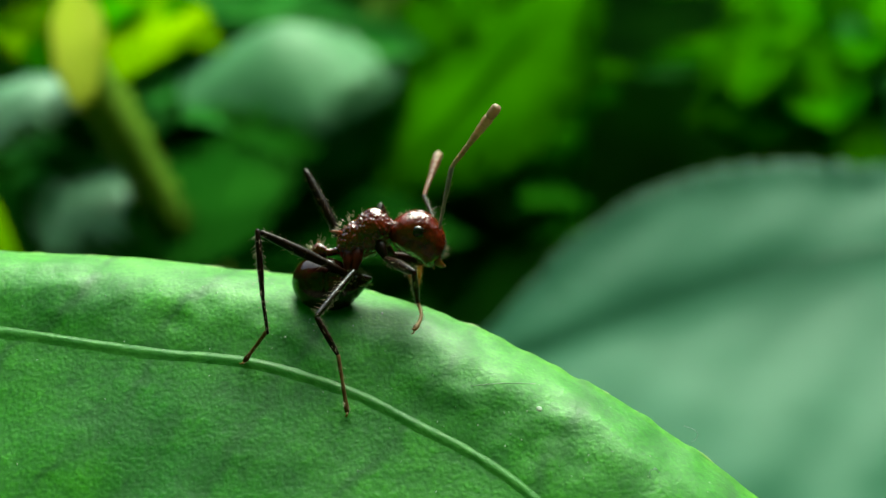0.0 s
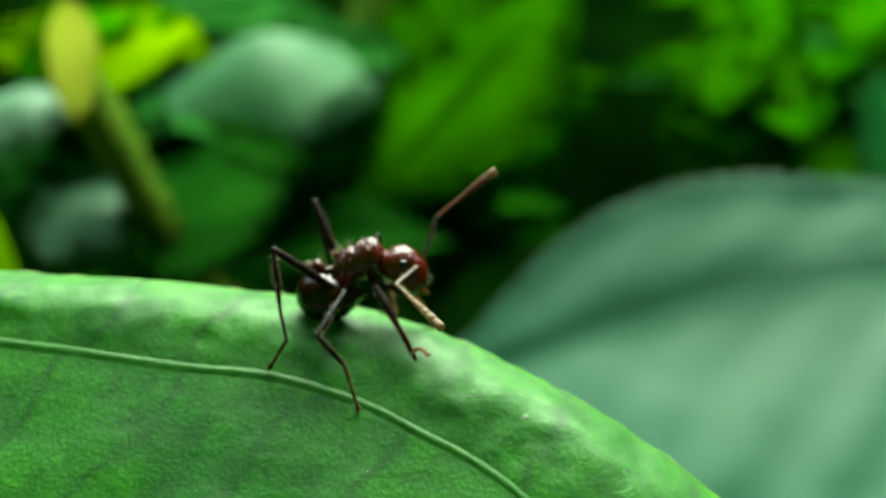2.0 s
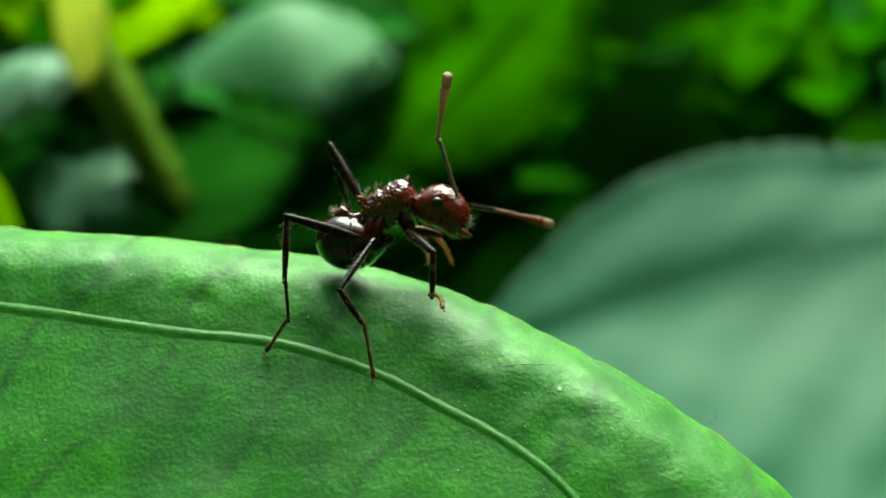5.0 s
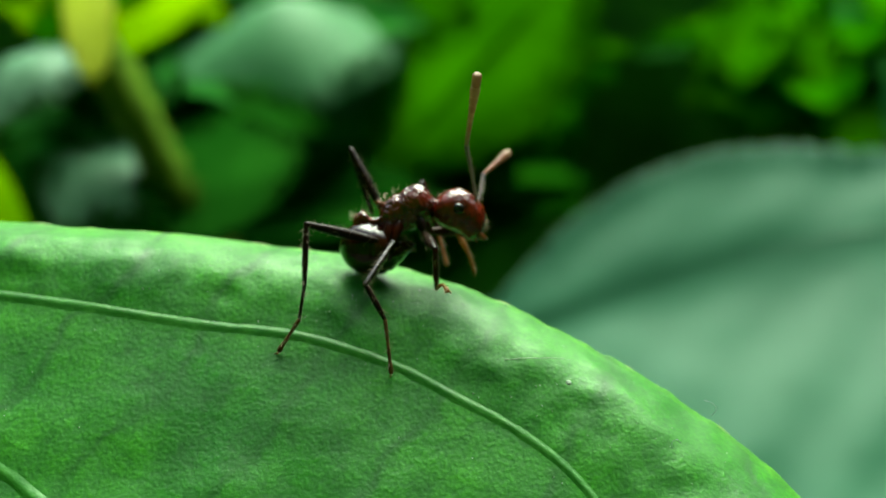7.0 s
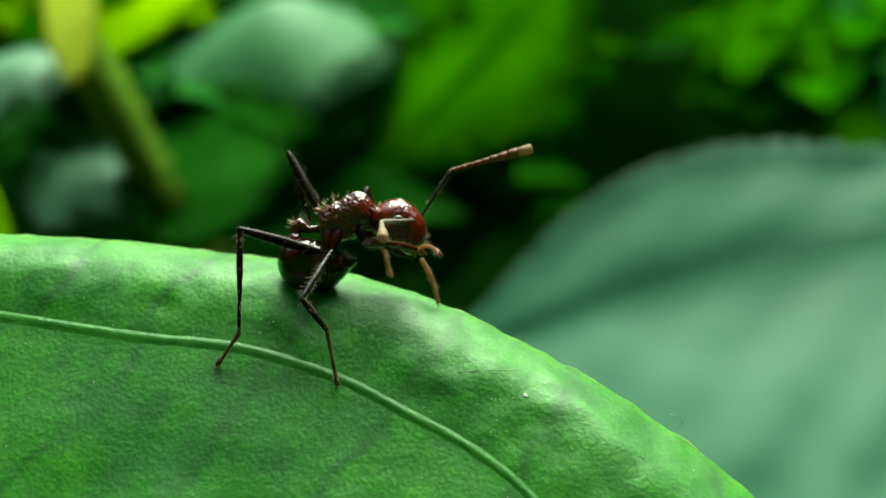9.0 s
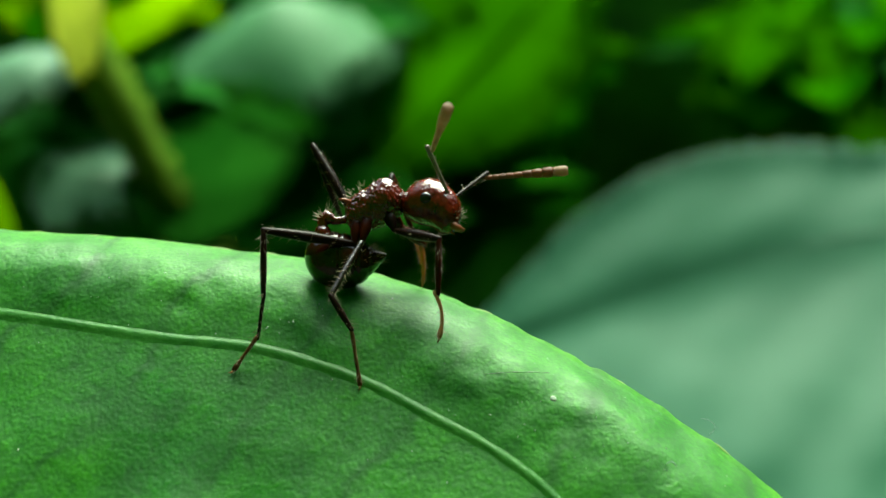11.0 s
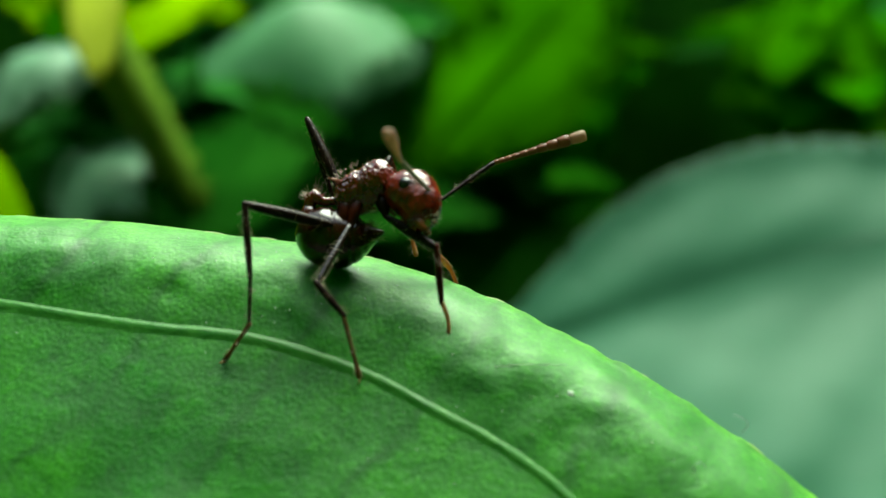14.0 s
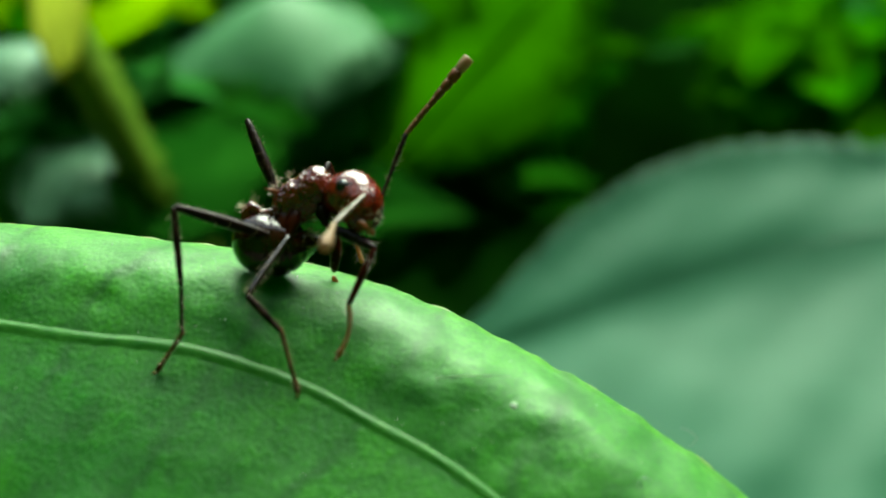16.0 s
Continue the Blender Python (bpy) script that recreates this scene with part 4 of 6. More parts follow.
    walk(ant_parts["hind_tarsus"], [
        (0, mm(-2.364, -1.142, -1.535, 166.5, 35.9, 157.8)),
        (0.5, mm(-2.404, -1.150, -1.482, 166.8, 35.9, 158.2)),
        (1, mm(-2.347, -1.142, -1.568, 163.1, 36.5, 152.9)),
        (1.5, mm(-1.608, -1.144, -1.820, 144.4, 53.9, 138.5)),
        (2, mm(-1.785, -1.134, -1.823, 153.4, 47.7, 145.9)),
        (2.5, mm(-1.865, -1.139, -1.891, 155.1, 47.3, 147.7)),
        (3, mm(-2.229, -1.141, -1.889, 156.0, 42.4, 146.5)),
        (3.5, mm(-2.484, -1.144, -1.682, 159.0, 37.1, 147.5)),
        (4, mm(-2.284, -1.136, -1.953, 157.0, 46.0, 149.4)),
        (6.5, mm(-2.445, -1.150, -2.306, 175.9, 49.1, 174.6)),
        (7, mm(-2.618, -1.150, -2.152, 175.4, 49.1, 173.9)),
        (7.5, mm(-2.502, -1.151, -2.361, 175.9, 53.7, 174.9)),
        (8, mm(-2.591, -1.152, -2.266, 176.5, 45.3, 175.1)),
        (8.5, mm(-2.516, -1.150, -2.159, -179.8, 55.2, -179.7)),
        (9, mm(-2.368, -1.153, -2.194, 174.1, 48.5, 172.2)),
        (9.5, mm(-2.576, -1.151, -2.133, 176.1, 43.9, 174.4)),
        (10, mm(-2.737, -1.151, -2.168, 177.1, 42.9, 175.8)),
        (12.5, mm(-2.626, -1.151, -2.283, 178.0, 45.9, 177.3)),
        (13, mm(-2.596, -1.152, -2.289, 177.9, 44.8, 177.0)),
        (13.5, mm(-2.555, -1.150, -2.324, 177.1, 48.6, 176.1)),
        (14, mm(-2.339, -1.151, -2.356, 176.8, 48.7, 175.8)),
        (14.5, mm(-2.443, -1.151, -2.125, 177.5, 42.6, 176.3)),
        (15, mm(-2.490, -1.153, -2.259, 176.5, 43.2, 175.0)),
        (15.5, mm(-2.484, -1.153, -2.087, 175.6, 45.0, 173.8)),
        (16, mm(-2.434, -1.153, -2.126, 175.8, 45.4, 174.1)),
    ])
    walk(ant_parts["mid_tibia"], [
        (0, mm(-1.302, -1.202, -1.517, -10.9, 73.5, -11.3)),
        (0.5, mm(-1.141, -1.200, -1.454, -18.1, 78.9, -18.4)),
        (1, mm(-1.343, -1.198, -1.553, -10.4, 70.1, -11.1)),
        (1.5, mm(-0.922, -1.200, -1.739, -2.7, 37.9, -4.4)),
        (2, mm(-1.034, -1.202, -1.771, -3.9, 50.6, -5.0)),
        (2.5, mm(-1.034, -1.203, -1.736, -4.2, 54.4, -5.2)),
        (3, mm(-1.092, -1.200, -1.713, -9.0, 69.0, -9.6)),
        (3.5, mm(-1.058, -1.198, -1.572, -46.5, 85.0, -46.6)),
        (4, mm(-1.189, -1.199, -1.728, -7.7, 65.2, -8.5)),
        (6.5, mm(-1.124, -1.200, -1.690, -5.9, 59.8, -6.8)),
        (7, mm(-1.093, -1.201, -1.607, -8.4, 68.4, -9.0)),
        (7.5, mm(-1.095, -1.201, -1.769, -6.0, 61.0, -6.8)),
        (8, mm(-0.884, -1.194, -1.673, -14.0, 72.6, -14.6)),
        (8.5, mm(-0.951, -1.195, -1.632, -8.7, 64.9, -9.6)),
        (9, mm(-1.042, -1.199, -1.638, -5.5, 57.1, -6.5)),
        (9.5, mm(-1.170, -1.199, -1.645, -6.4, 60.3, -7.3)),
        (10, mm(-1.190, -1.198, -1.659, -9.2, 68.3, -9.9)),
        (12.5, mm(-1.095, -1.196, -1.724, -8.5, 64.9, -9.4)),
        (13, mm(-1.153, -1.198, -1.724, -6.4, 59.7, -7.4)),
        (13.5, mm(-1.083, -1.200, -1.776, -6.5, 62.2, -7.3)),
        (14, mm(-1.059, -1.197, -1.737, -5.6, 55.5, -6.8)),
        (14.5, mm(-1.175, -1.202, -1.634, -5.2, 58.5, -6.1)),
        (15, mm(-1.063, -1.198, -1.705, -6.1, 58.7, -7.2)),
        (15.5, mm(-1.099, -1.200, -1.660, -6.4, 61.5, -7.3)),
        (16, mm(-1.197, -1.201, -1.704, -4.8, 55.5, -5.8)),
    ])
    walk(ant_parts["mid_tarsus"], [
        (0, mm(-1.061, -1.251, -2.351, -108.1, 78.3, -107.8)),
        (0.5, mm(-0.992, -1.255, -2.291, -123.6, 75.2, -122.7)),
        (1, mm(-1.075, -1.249, -2.297, -113.6, 82.9, -113.4)),
        (1.5, mm(-0.302, -1.244, -2.184, -9.5, 63.0, -10.6)),
        (2, mm(-0.496, -1.246, -2.390, -16.5, 75.5, -17.0)),
        (2.5, mm(-0.530, -1.245, -2.394, -20.3, 78.8, -20.6)),
        (3, mm(-0.797, -1.248, -2.464, -95.2, 86.0, -95.2)),
        (3.5, mm(-1.011, -1.251, -2.388, -157.9, 78.7, -157.5)),
        (4, mm(-0.847, -1.251, -2.483, -109.9, 85.8, -109.9)),
        (6.5, mm(-0.709, -1.249, -2.389, -29.1, 83.0, -29.3)),
        (7, mm(-0.784, -1.250, -2.401, -99.8, 84.6, -99.7)),
        (7.5, mm(-0.687, -1.248, -2.496, -43.6, 82.7, -43.8)),
        (8, mm(-0.668, -1.250, -2.392, -139.7, 84.3, -139.6)),
        (8.5, mm(-0.629, -1.250, -2.333, -114.8, 86.0, -114.8)),
        (9, mm(-0.600, -1.249, -2.307, -34.4, 84.0, -34.6)),
        (9.5, mm(-0.771, -1.249, -2.333, -66.5, 86.6, -66.5)),
        (10, mm(-0.894, -1.249, -2.384, -145.0, 86.8, -144.9)),
        (12.5, mm(-0.770, -1.249, -2.404, -81.0, 86.9, -81.0)),
        (13, mm(-0.751, -1.250, -2.415, -95.1, 86.4, -95.1)),
        (13.5, mm(-0.696, -1.248, -2.485, -72.0, 86.1, -72.0)),
        (14, mm(-0.611, -1.252, -2.416, -21.6, 80.9, -21.9)),
        (14.5, mm(-0.727, -1.249, -2.355, -43.3, 83.8, -43.4)),
        (15, mm(-0.648, -1.250, -2.393, -84.9, 85.9, -84.9)),
        (15.5, mm(-0.705, -1.248, -2.360, -89.6, 86.2, -89.6)),
        (16, mm(-0.721, -1.248, -2.355, -24.3, 83.7, -24.5)),
    ])
    walk(ant_parts["front_femur"], [
        (0, mm(0.300, -0.360, -0.660, -34.4, 20.6, -62.9)),
        (0.5, mm(0.300, -0.360, -0.660, -27.2, 32.5, -43.7)),
        (1, mm(0.300, -0.360, -0.660, -60.4, 65.3, -62.7)),
        (1.5, mm(0.300, -0.360, -0.660, -45.7, 17.4, -73.7)),
        (2, mm(0.300, -0.360, -0.660, -40.5, 54.4, -46.4)),
        (2.5, mm(0.300, -0.360, -0.660, -52.4, 24.2, -72.4)),
        (3, mm(0.300, -0.360, -0.660, -40.6, 25.7, -63.2)),
        (3.5, mm(0.300, -0.360, -0.660, -27.3, 24.5, -51.2)),
        (4, mm(0.300, -0.360, -0.660, -13.7, 8.3, -59.3)),
        (5.2, mm(0.300, -0.360, -0.660, -40.6, 25.7, -63.2)),
        (6.5, mm(0.300, -0.360, -0.660, -22.2, 8.6, -69.8)),
        (7, mm(0.300, -0.360, -0.660, -63.6, 18.5, -81.1)),
        (7.5, mm(0.300, -0.360, -0.660, -33.1, 30.6, -52.1)),
        (8, mm(0.300, -0.360, -0.660, -11.1, 14.3, -38.5)),
        (8.5, mm(0.300, -0.360, -0.660, -15.8, 40.3, -23.6)),
        (9, mm(0.300, -0.360, -0.660, -5.1, 2.4, -65.0)),
        (9.25, mm(0.300, -0.360, -0.660, -46.9, 14.8, -74.5)),
        (9.5, mm(0.300, -0.360, -0.660, -91.7, 17.4, -90.5)),
        (10, mm(0.300, -0.360, -0.660, -72.2, 21.0, -83.4)),
        (11.3, mm(0.300, -0.360, -0.660, -11.1, 14.3, -38.5)),
        (12.5, mm(0.300, -0.360, -0.660, -27.9, 10.8, -70.5)),
        (13, mm(0.300, -0.360, -0.660, -19.7, 30.0, -35.6)),
        (13.5, mm(0.300, -0.360, -0.660, -12.2, 43.3, -17.5)),
        (14, mm(0.300, -0.360, -0.660, -15.8, 35.7, -25.9)),
        (14.5, mm(0.300, -0.360, -0.660, -17.0, 29.5, -31.8)),
        (15, mm(0.300, -0.360, -0.660, -37.1, 14.1, -72.2)),
        (15.5, mm(0.300, -0.360, -0.660, -74.8, 29.1, -82.5)),
        (16, mm(0.300, -0.360, -0.660, -21.1, 28.8, -38.8)),
    ])
    walk(ant_parts["front_tibia"], [
        (0, mm(0.821, -1.376, -1.089, 99.8, 34.8, 95.6)),
        (0.5, mm(1.075, -1.151, -1.198, 116.0, 53.8, 111.5)),
        (1, mm(0.516, -0.804, -1.690, -25.8, 75.3, -26.5)),
        (1.5, mm(0.626, -1.477, -1.026, 32.9, 22.5, 59.3)),
        (2, mm(0.711, -0.886, -1.474, 7.3, 65.7, 8.0)),
        (2.5, mm(0.636, -1.421, -1.161, 55.5, 28.0, 72.2)),
        (3, mm(0.796, -1.341, -1.189, 116.5, 58.5, 113.0)),
        (3.5, mm(0.995, -1.226, -1.166, 122.7, 40.8, 112.8)),
        (3.75, mm(0.956, -1.312, -1.001, 51.4, 36.1, 67.2)),
        (4, mm(0.917, -1.398, -0.836, 4.2, 3.2, 52.2)),
        (4.6, mm(0.856, -1.369, -1.013, 39.9, 40.9, 58.6)),
        (5.2, mm(0.796, -1.341, -1.189, 116.5, 58.5, 113.0)),
        (6.5, mm(0.716, -1.492, -0.843, 63.3, 16.0, 82.1)),
        (7, mm(0.480, -1.503, -1.047, 98.2, 50.9, 96.4)),
        (7.5, mm(0.945, -1.208, -1.250, 85.9, 56.7, 86.6)),
        (8, mm(1.226, -1.095, -0.961, -174.3, 71.4, -174.0)),
        (8.5, mm(1.147, -0.733, -1.360, 10.5, 86.0, 10.5)),
        (8.75, mm(0.981, -1.099, -1.035, 25.8, 47.7, 43.9)),
        (9, mm(0.815, -1.465, -0.711, 15.3, 10.2, 57.0)),
        (9.5, mm(0.290, -1.524, -1.024, 80.9, 19.2, 87.0)),
        (10, mm(0.431, -1.491, -1.097, 61.3, 46.1, 68.5)),
        (11.3, mm(1.226, -1.095, -0.961, -174.3, 71.4, -174.0)),
        (12.5, mm(0.701, -1.489, -0.889, 117.9, 25.6, 102.9)),
        (13, mm(1.160, -0.975, -1.269, -175.2, 60.4, -174.5)),
        (13.5, mm(1.132, -0.621, -1.410, -25.3, 79.5, -25.7)),
        (14, mm(1.193, -0.797, -1.313, 108.4, 85.9, 108.4)),
        (14.5, mm(1.202, -0.920, -1.261, -165.6, 74.4, -165.1)),
        (15, mm(0.662, -1.487, -0.957, 89.2, 37.3, 89.5)),
        (15.5, mm(0.440, -1.417, -1.253, 77.0, 31.1, 83.2)),
        (15.75, mm(0.787, -1.223, -1.250, 113.5, 59.8, 117.2)),
        (16, mm(1.134, -1.029, -1.247, -173.1, 55.4, -171.6)),
    ])
    walk(ant_parts["front_tarsus"], [
        (0, mm(0.732, -0.478, -1.717, -113.2, 32.1, -102.9)),
        (0.5, mm(0.869, -0.626, -1.968, -126.3, 38.9, -114.7)),
        (1, mm(0.747, -0.920, -2.676, -96.9, 39.7, -94.4)),
        (1.5, mm(1.145, -0.603, -1.447, -17.6, 15.3, -50.1)),
        (2, mm(1.080, -0.834, -2.299, -2.0, 0.8, -67.5)),
        (2.5, mm(0.933, -0.496, -1.677, -36.9, 31.7, -55.0)),
        (3, mm(0.571, -0.813, -2.127, -59.5, 20.9, -78.1)),
        (3.5, mm(0.673, -0.457, -1.884, -45.2, 10.8, -79.5)),
        (4, mm(1.590, -0.530, -0.898, 2.3, -1.0, -67.1)),
        (5.2, mm(0.571, -0.813, -2.127, -59.5, 20.9, -78.1)),
        (6.5, mm(0.861, -0.445, -1.146, -89.3, 35.7, -89.6)),
        (6.75, mm(0.632, -0.629, -1.523, -47.3, 21.4, -76.3)),
        (7, mm(0.403, -0.814, -1.901, -11.7, 2.9, -76.2)),
        (7.5, mm(0.979, -0.626, -2.139, 7.3, -2.4, -71.8)),
        (7.75, mm(0.928, -0.879, -2.071, -21.1, 42.8, -53.1)),
        (8, mm(0.877, -1.132, -2.003, -148.6, 82.5, -148.3)),
        (8.5, mm(1.216, -0.720, -2.368, -167.5, 66.5, -166.4)),
        (8.75, mm(1.310, -0.639, -1.637, -45.3, 53.8, -65.4)),
        (9, mm(1.404, -0.557, -0.906, -14.8, 7.9, -62.5)),
        (9.5, mm(0.344, -0.487, -1.385, -39.4, 24.5, -63.2)),
        (10, mm(0.710, -0.782, -1.890, -70.3, 27.8, -80.5)),
        (11.3, mm(0.877, -1.132, -2.003, -148.6, 82.5, -148.3)),
        (12.5, mm(0.480, -0.522, -1.364, -101.3, 35.3, -96.6)),
        (13, mm(0.618, -1.027, -2.225, -111.8, 47.6, -106.4)),
        (13.5, mm(1.298, -0.700, -2.405, -169.7, 62.9, -168.5)),
        (14, mm(1.169, -0.726, -2.351, -105.5, 84.3, -105.5)),
        (14.5, mm(0.917, -0.996, -2.320, -143.7, 80.2, -143.3)),
        (15, mm(0.669, -0.612, -1.624, -82.6, 35.8, -85.7)),
        (15.5, mm(0.551, -0.482, -1.822, -61.3, 29.5, -74.9)),
        (16, mm(0.515, -1.121, -2.152, -163.4, 67.6, -162.1)),
    ])
    walk(ant_parts["far_front_tibia"], [
        (0, mm(0.936, 0.500, -0.880, 116.7, 37.5, 107.0)),
        (0.5, mm(0.818, 0.500, -0.407, 101.1, 50.4, 98.6)),
        (1, mm(1.005, 0.500, -1.029, -9.3, 74.2, -9.7)),
        (1.5, mm(1.450, 0.500, -1.427, 68.2, 39.7, 75.7)),
        (2, mm(1.274, 0.500, -1.095, 50.9, 49.2, 58.4)),
        (2.5, mm(1.061, 0.500, -1.044, 111.6, 37.1, 103.5)),
        (3, mm(0.862, 0.500, -0.730, 48.8, 44.1, 58.6)),
        (3.5, mm(0.568, 0.500, -0.892, 121.9, 65.3, 119.5)),
        (4, mm(0.595, 0.500, -0.965, 88.4, 49.6, 88.8)),
        (5.2, mm(0.862, 0.500, -0.730, 48.8, 44.1, 58.6)),
        (6.5, mm(0.877, 0.500, -0.872, 136.3, 74.9, 135.3)),
        (7, mm(1.033, 0.500, -0.735, 23.1, 71.8, 24.2)),
        (7.5, mm(1.340, 0.500, -0.775, -7.0, 73.1, -7.4)),
        (8, mm(0.865, 0.500, -0.936, 104.2, 67.7, 103.2)),
        (8.5, mm(0.563, 0.500, -1.276, 47.6, 35.6, 62.0)),
        (9, mm(1.449, 0.500, -1.142, -9.9, 75.2, -10.3)),
        (9.5, mm(1.457, 0.500, -1.099, 35.3, 36.3, 50.1)),
        (10, mm(0.464, 0.500, -0.694, 111.8, 74.9, 111.1)),
        (11.3, mm(0.865, 0.500, -0.936, 104.2, 67.7, 103.2)),
        (12.5, mm(1.043, 0.500, -0.769, -14.9, 80.0, -15.1)),
        (13, mm(0.461, 0.500, -1.555, 78.3, 48.1, 81.2)),
        (13.5, mm(0.417, 0.500, -1.221, 37.2, 50.6, 44.5)),
        (14, mm(1.192, 0.500, -1.522, 59.8, 35.0, 71.5)),
        (14.5, mm(0.197, 0.500, -1.319, 67.5, 31.2, 77.9)),
        (15, mm(0.495, 0.500, -1.032, 58.4, 53.4, 63.8)),
        (15.5, mm(1.116, 0.500, -1.110, 143.8, 46.2, 134.6)),
        (16, mm(0.190, 0.500, -1.645, 75.3, 80.2, 75.5)),
    ])
    walk(ant_parts["scape_n"], [
        (0, mm(1.509, -0.205, -0.373, 9.2, -64.3, -10.2)),
        (0.5, mm(1.490, -0.510, -0.171, 72.8, -56.3, -75.5)),
        (0.75, mm(1.519, -0.366, -0.212, 161.6, -26.8, -135.1)),
        (1, mm(1.547, -0.221, -0.253, -152.7, 24.0, -128.2)),
        (1.5, mm(1.212, -0.327, -0.651, -153.1, 15.9, -118.4)),
        (2, mm(1.430, -0.198, -0.236, -147.6, 19.1, -117.3)),
        (2.5, mm(1.411, -0.205, -0.394, 162.9, -13.1, -126.4)),
        (3, mm(1.459, -0.429, -0.143, 141.7, -69.6, -139.9)),
        (3.5, mm(1.527, -0.425, -0.262, 32.9, -36.5, -47.4)),
        (4, mm(1.557, -0.199, -0.232, 92.2, -50.7, -91.7)),
        (5.2, mm(1.459, -0.429, -0.143, 141.7, -69.6, -139.9)),
        (5.85, mm(1.477, -0.326, -0.130, 166.2, -34.8, -150.8)),
        (6.5, mm(1.495, -0.222, -0.118, -179.9, 0.2, -145.6)),
        (6.75, mm(1.526, -0.224, -0.175, 165.4, -41.5, -151.0)),
        (7, mm(1.556, -0.225, -0.231, 110.4, -81.0, -110.1)),
        (7.25, mm(1.562, -0.218, -0.186, 44.3, -45.9, -64.7)),
        (7.5, mm(1.569, -0.212, -0.141, 24.9, -8.3, -72.8)),
        (8, mm(1.524, -0.426, -0.142, 90.1, -46.0, -90.0)),
        (8.25, mm(1.498, -0.418, -0.134, 154.2, -22.8, -118.9)),
        (8.5, mm(1.472, -0.411, -0.127, -159.1, 9.7, -113.8)),
        (9, mm(1.479, -0.203, -0.291, 179.5, -0.3, -121.9)),
        (9.5, mm(1.382, -0.506, -0.250, -172.9, 8.4, -139.6)),
        (10, mm(1.421, -0.447, -0.207, 172.9, -9.8, -143.7)),
        (10.65, mm(1.472, -0.437, -0.174, 140.9, -35.9, -127.8)),
        (11.3, mm(1.524, -0.426, -0.142, 90.1, -46.0, -90.0)),
        (12.5, mm(1.477, -0.484, -0.147, 80.9, -47.5, -83.2)),
        (12.75, mm(1.390, -0.515, -0.233, 150.2, -28.5, -129.2)),
        (13, mm(1.303, -0.547, -0.319, -169.0, 11.2, -135.2)),
        (13.25, mm(1.401, -0.448, -0.202, 158.6, -25.1, -134.4)),
        (13.5, mm(1.498, -0.348, -0.085, 105.3, -52.2, -102.2)),
        (14, mm(1.194, -0.651, -0.308, 134.0, -22.1, -110.0)),
        (14.5, mm(1.287, -0.541, -0.191, 174.3, -4.3, -127.1)),
        (14.625, mm(1.338, -0.451, -0.215, 134.6, -24.1, -117.1)),
        (14.75, mm(1.389, -0.361, -0.239, 86.3, -31.5, -93.7)),
        (14.875, mm(1.440, -0.271, -0.263, 39.3, -21.1, -72.1)),
        (15, mm(1.491, -0.181, -0.287, 0.7, -0.3, -64.8)),
        (15.125, mm(1.420, -0.285, -0.277, 23.9, -31.6, -66.5)),
        (15.25, mm(1.348, -0.390, -0.268, 65.0, -57.8, -91.9)),
        (15.375, mm(1.277, -0.494, -0.258, 138.6, -56.1, -151.2)),
        (15.5, mm(1.205, -0.598, -0.249, 176.7, -28.9, -173.2)),
        (15.75, mm(1.201, -0.643, -0.226, -170.8, 1.0, -150.5)),
        (16, mm(1.197, -0.689, -0.203, -146.1, 22.4, -119.5)),
    ])
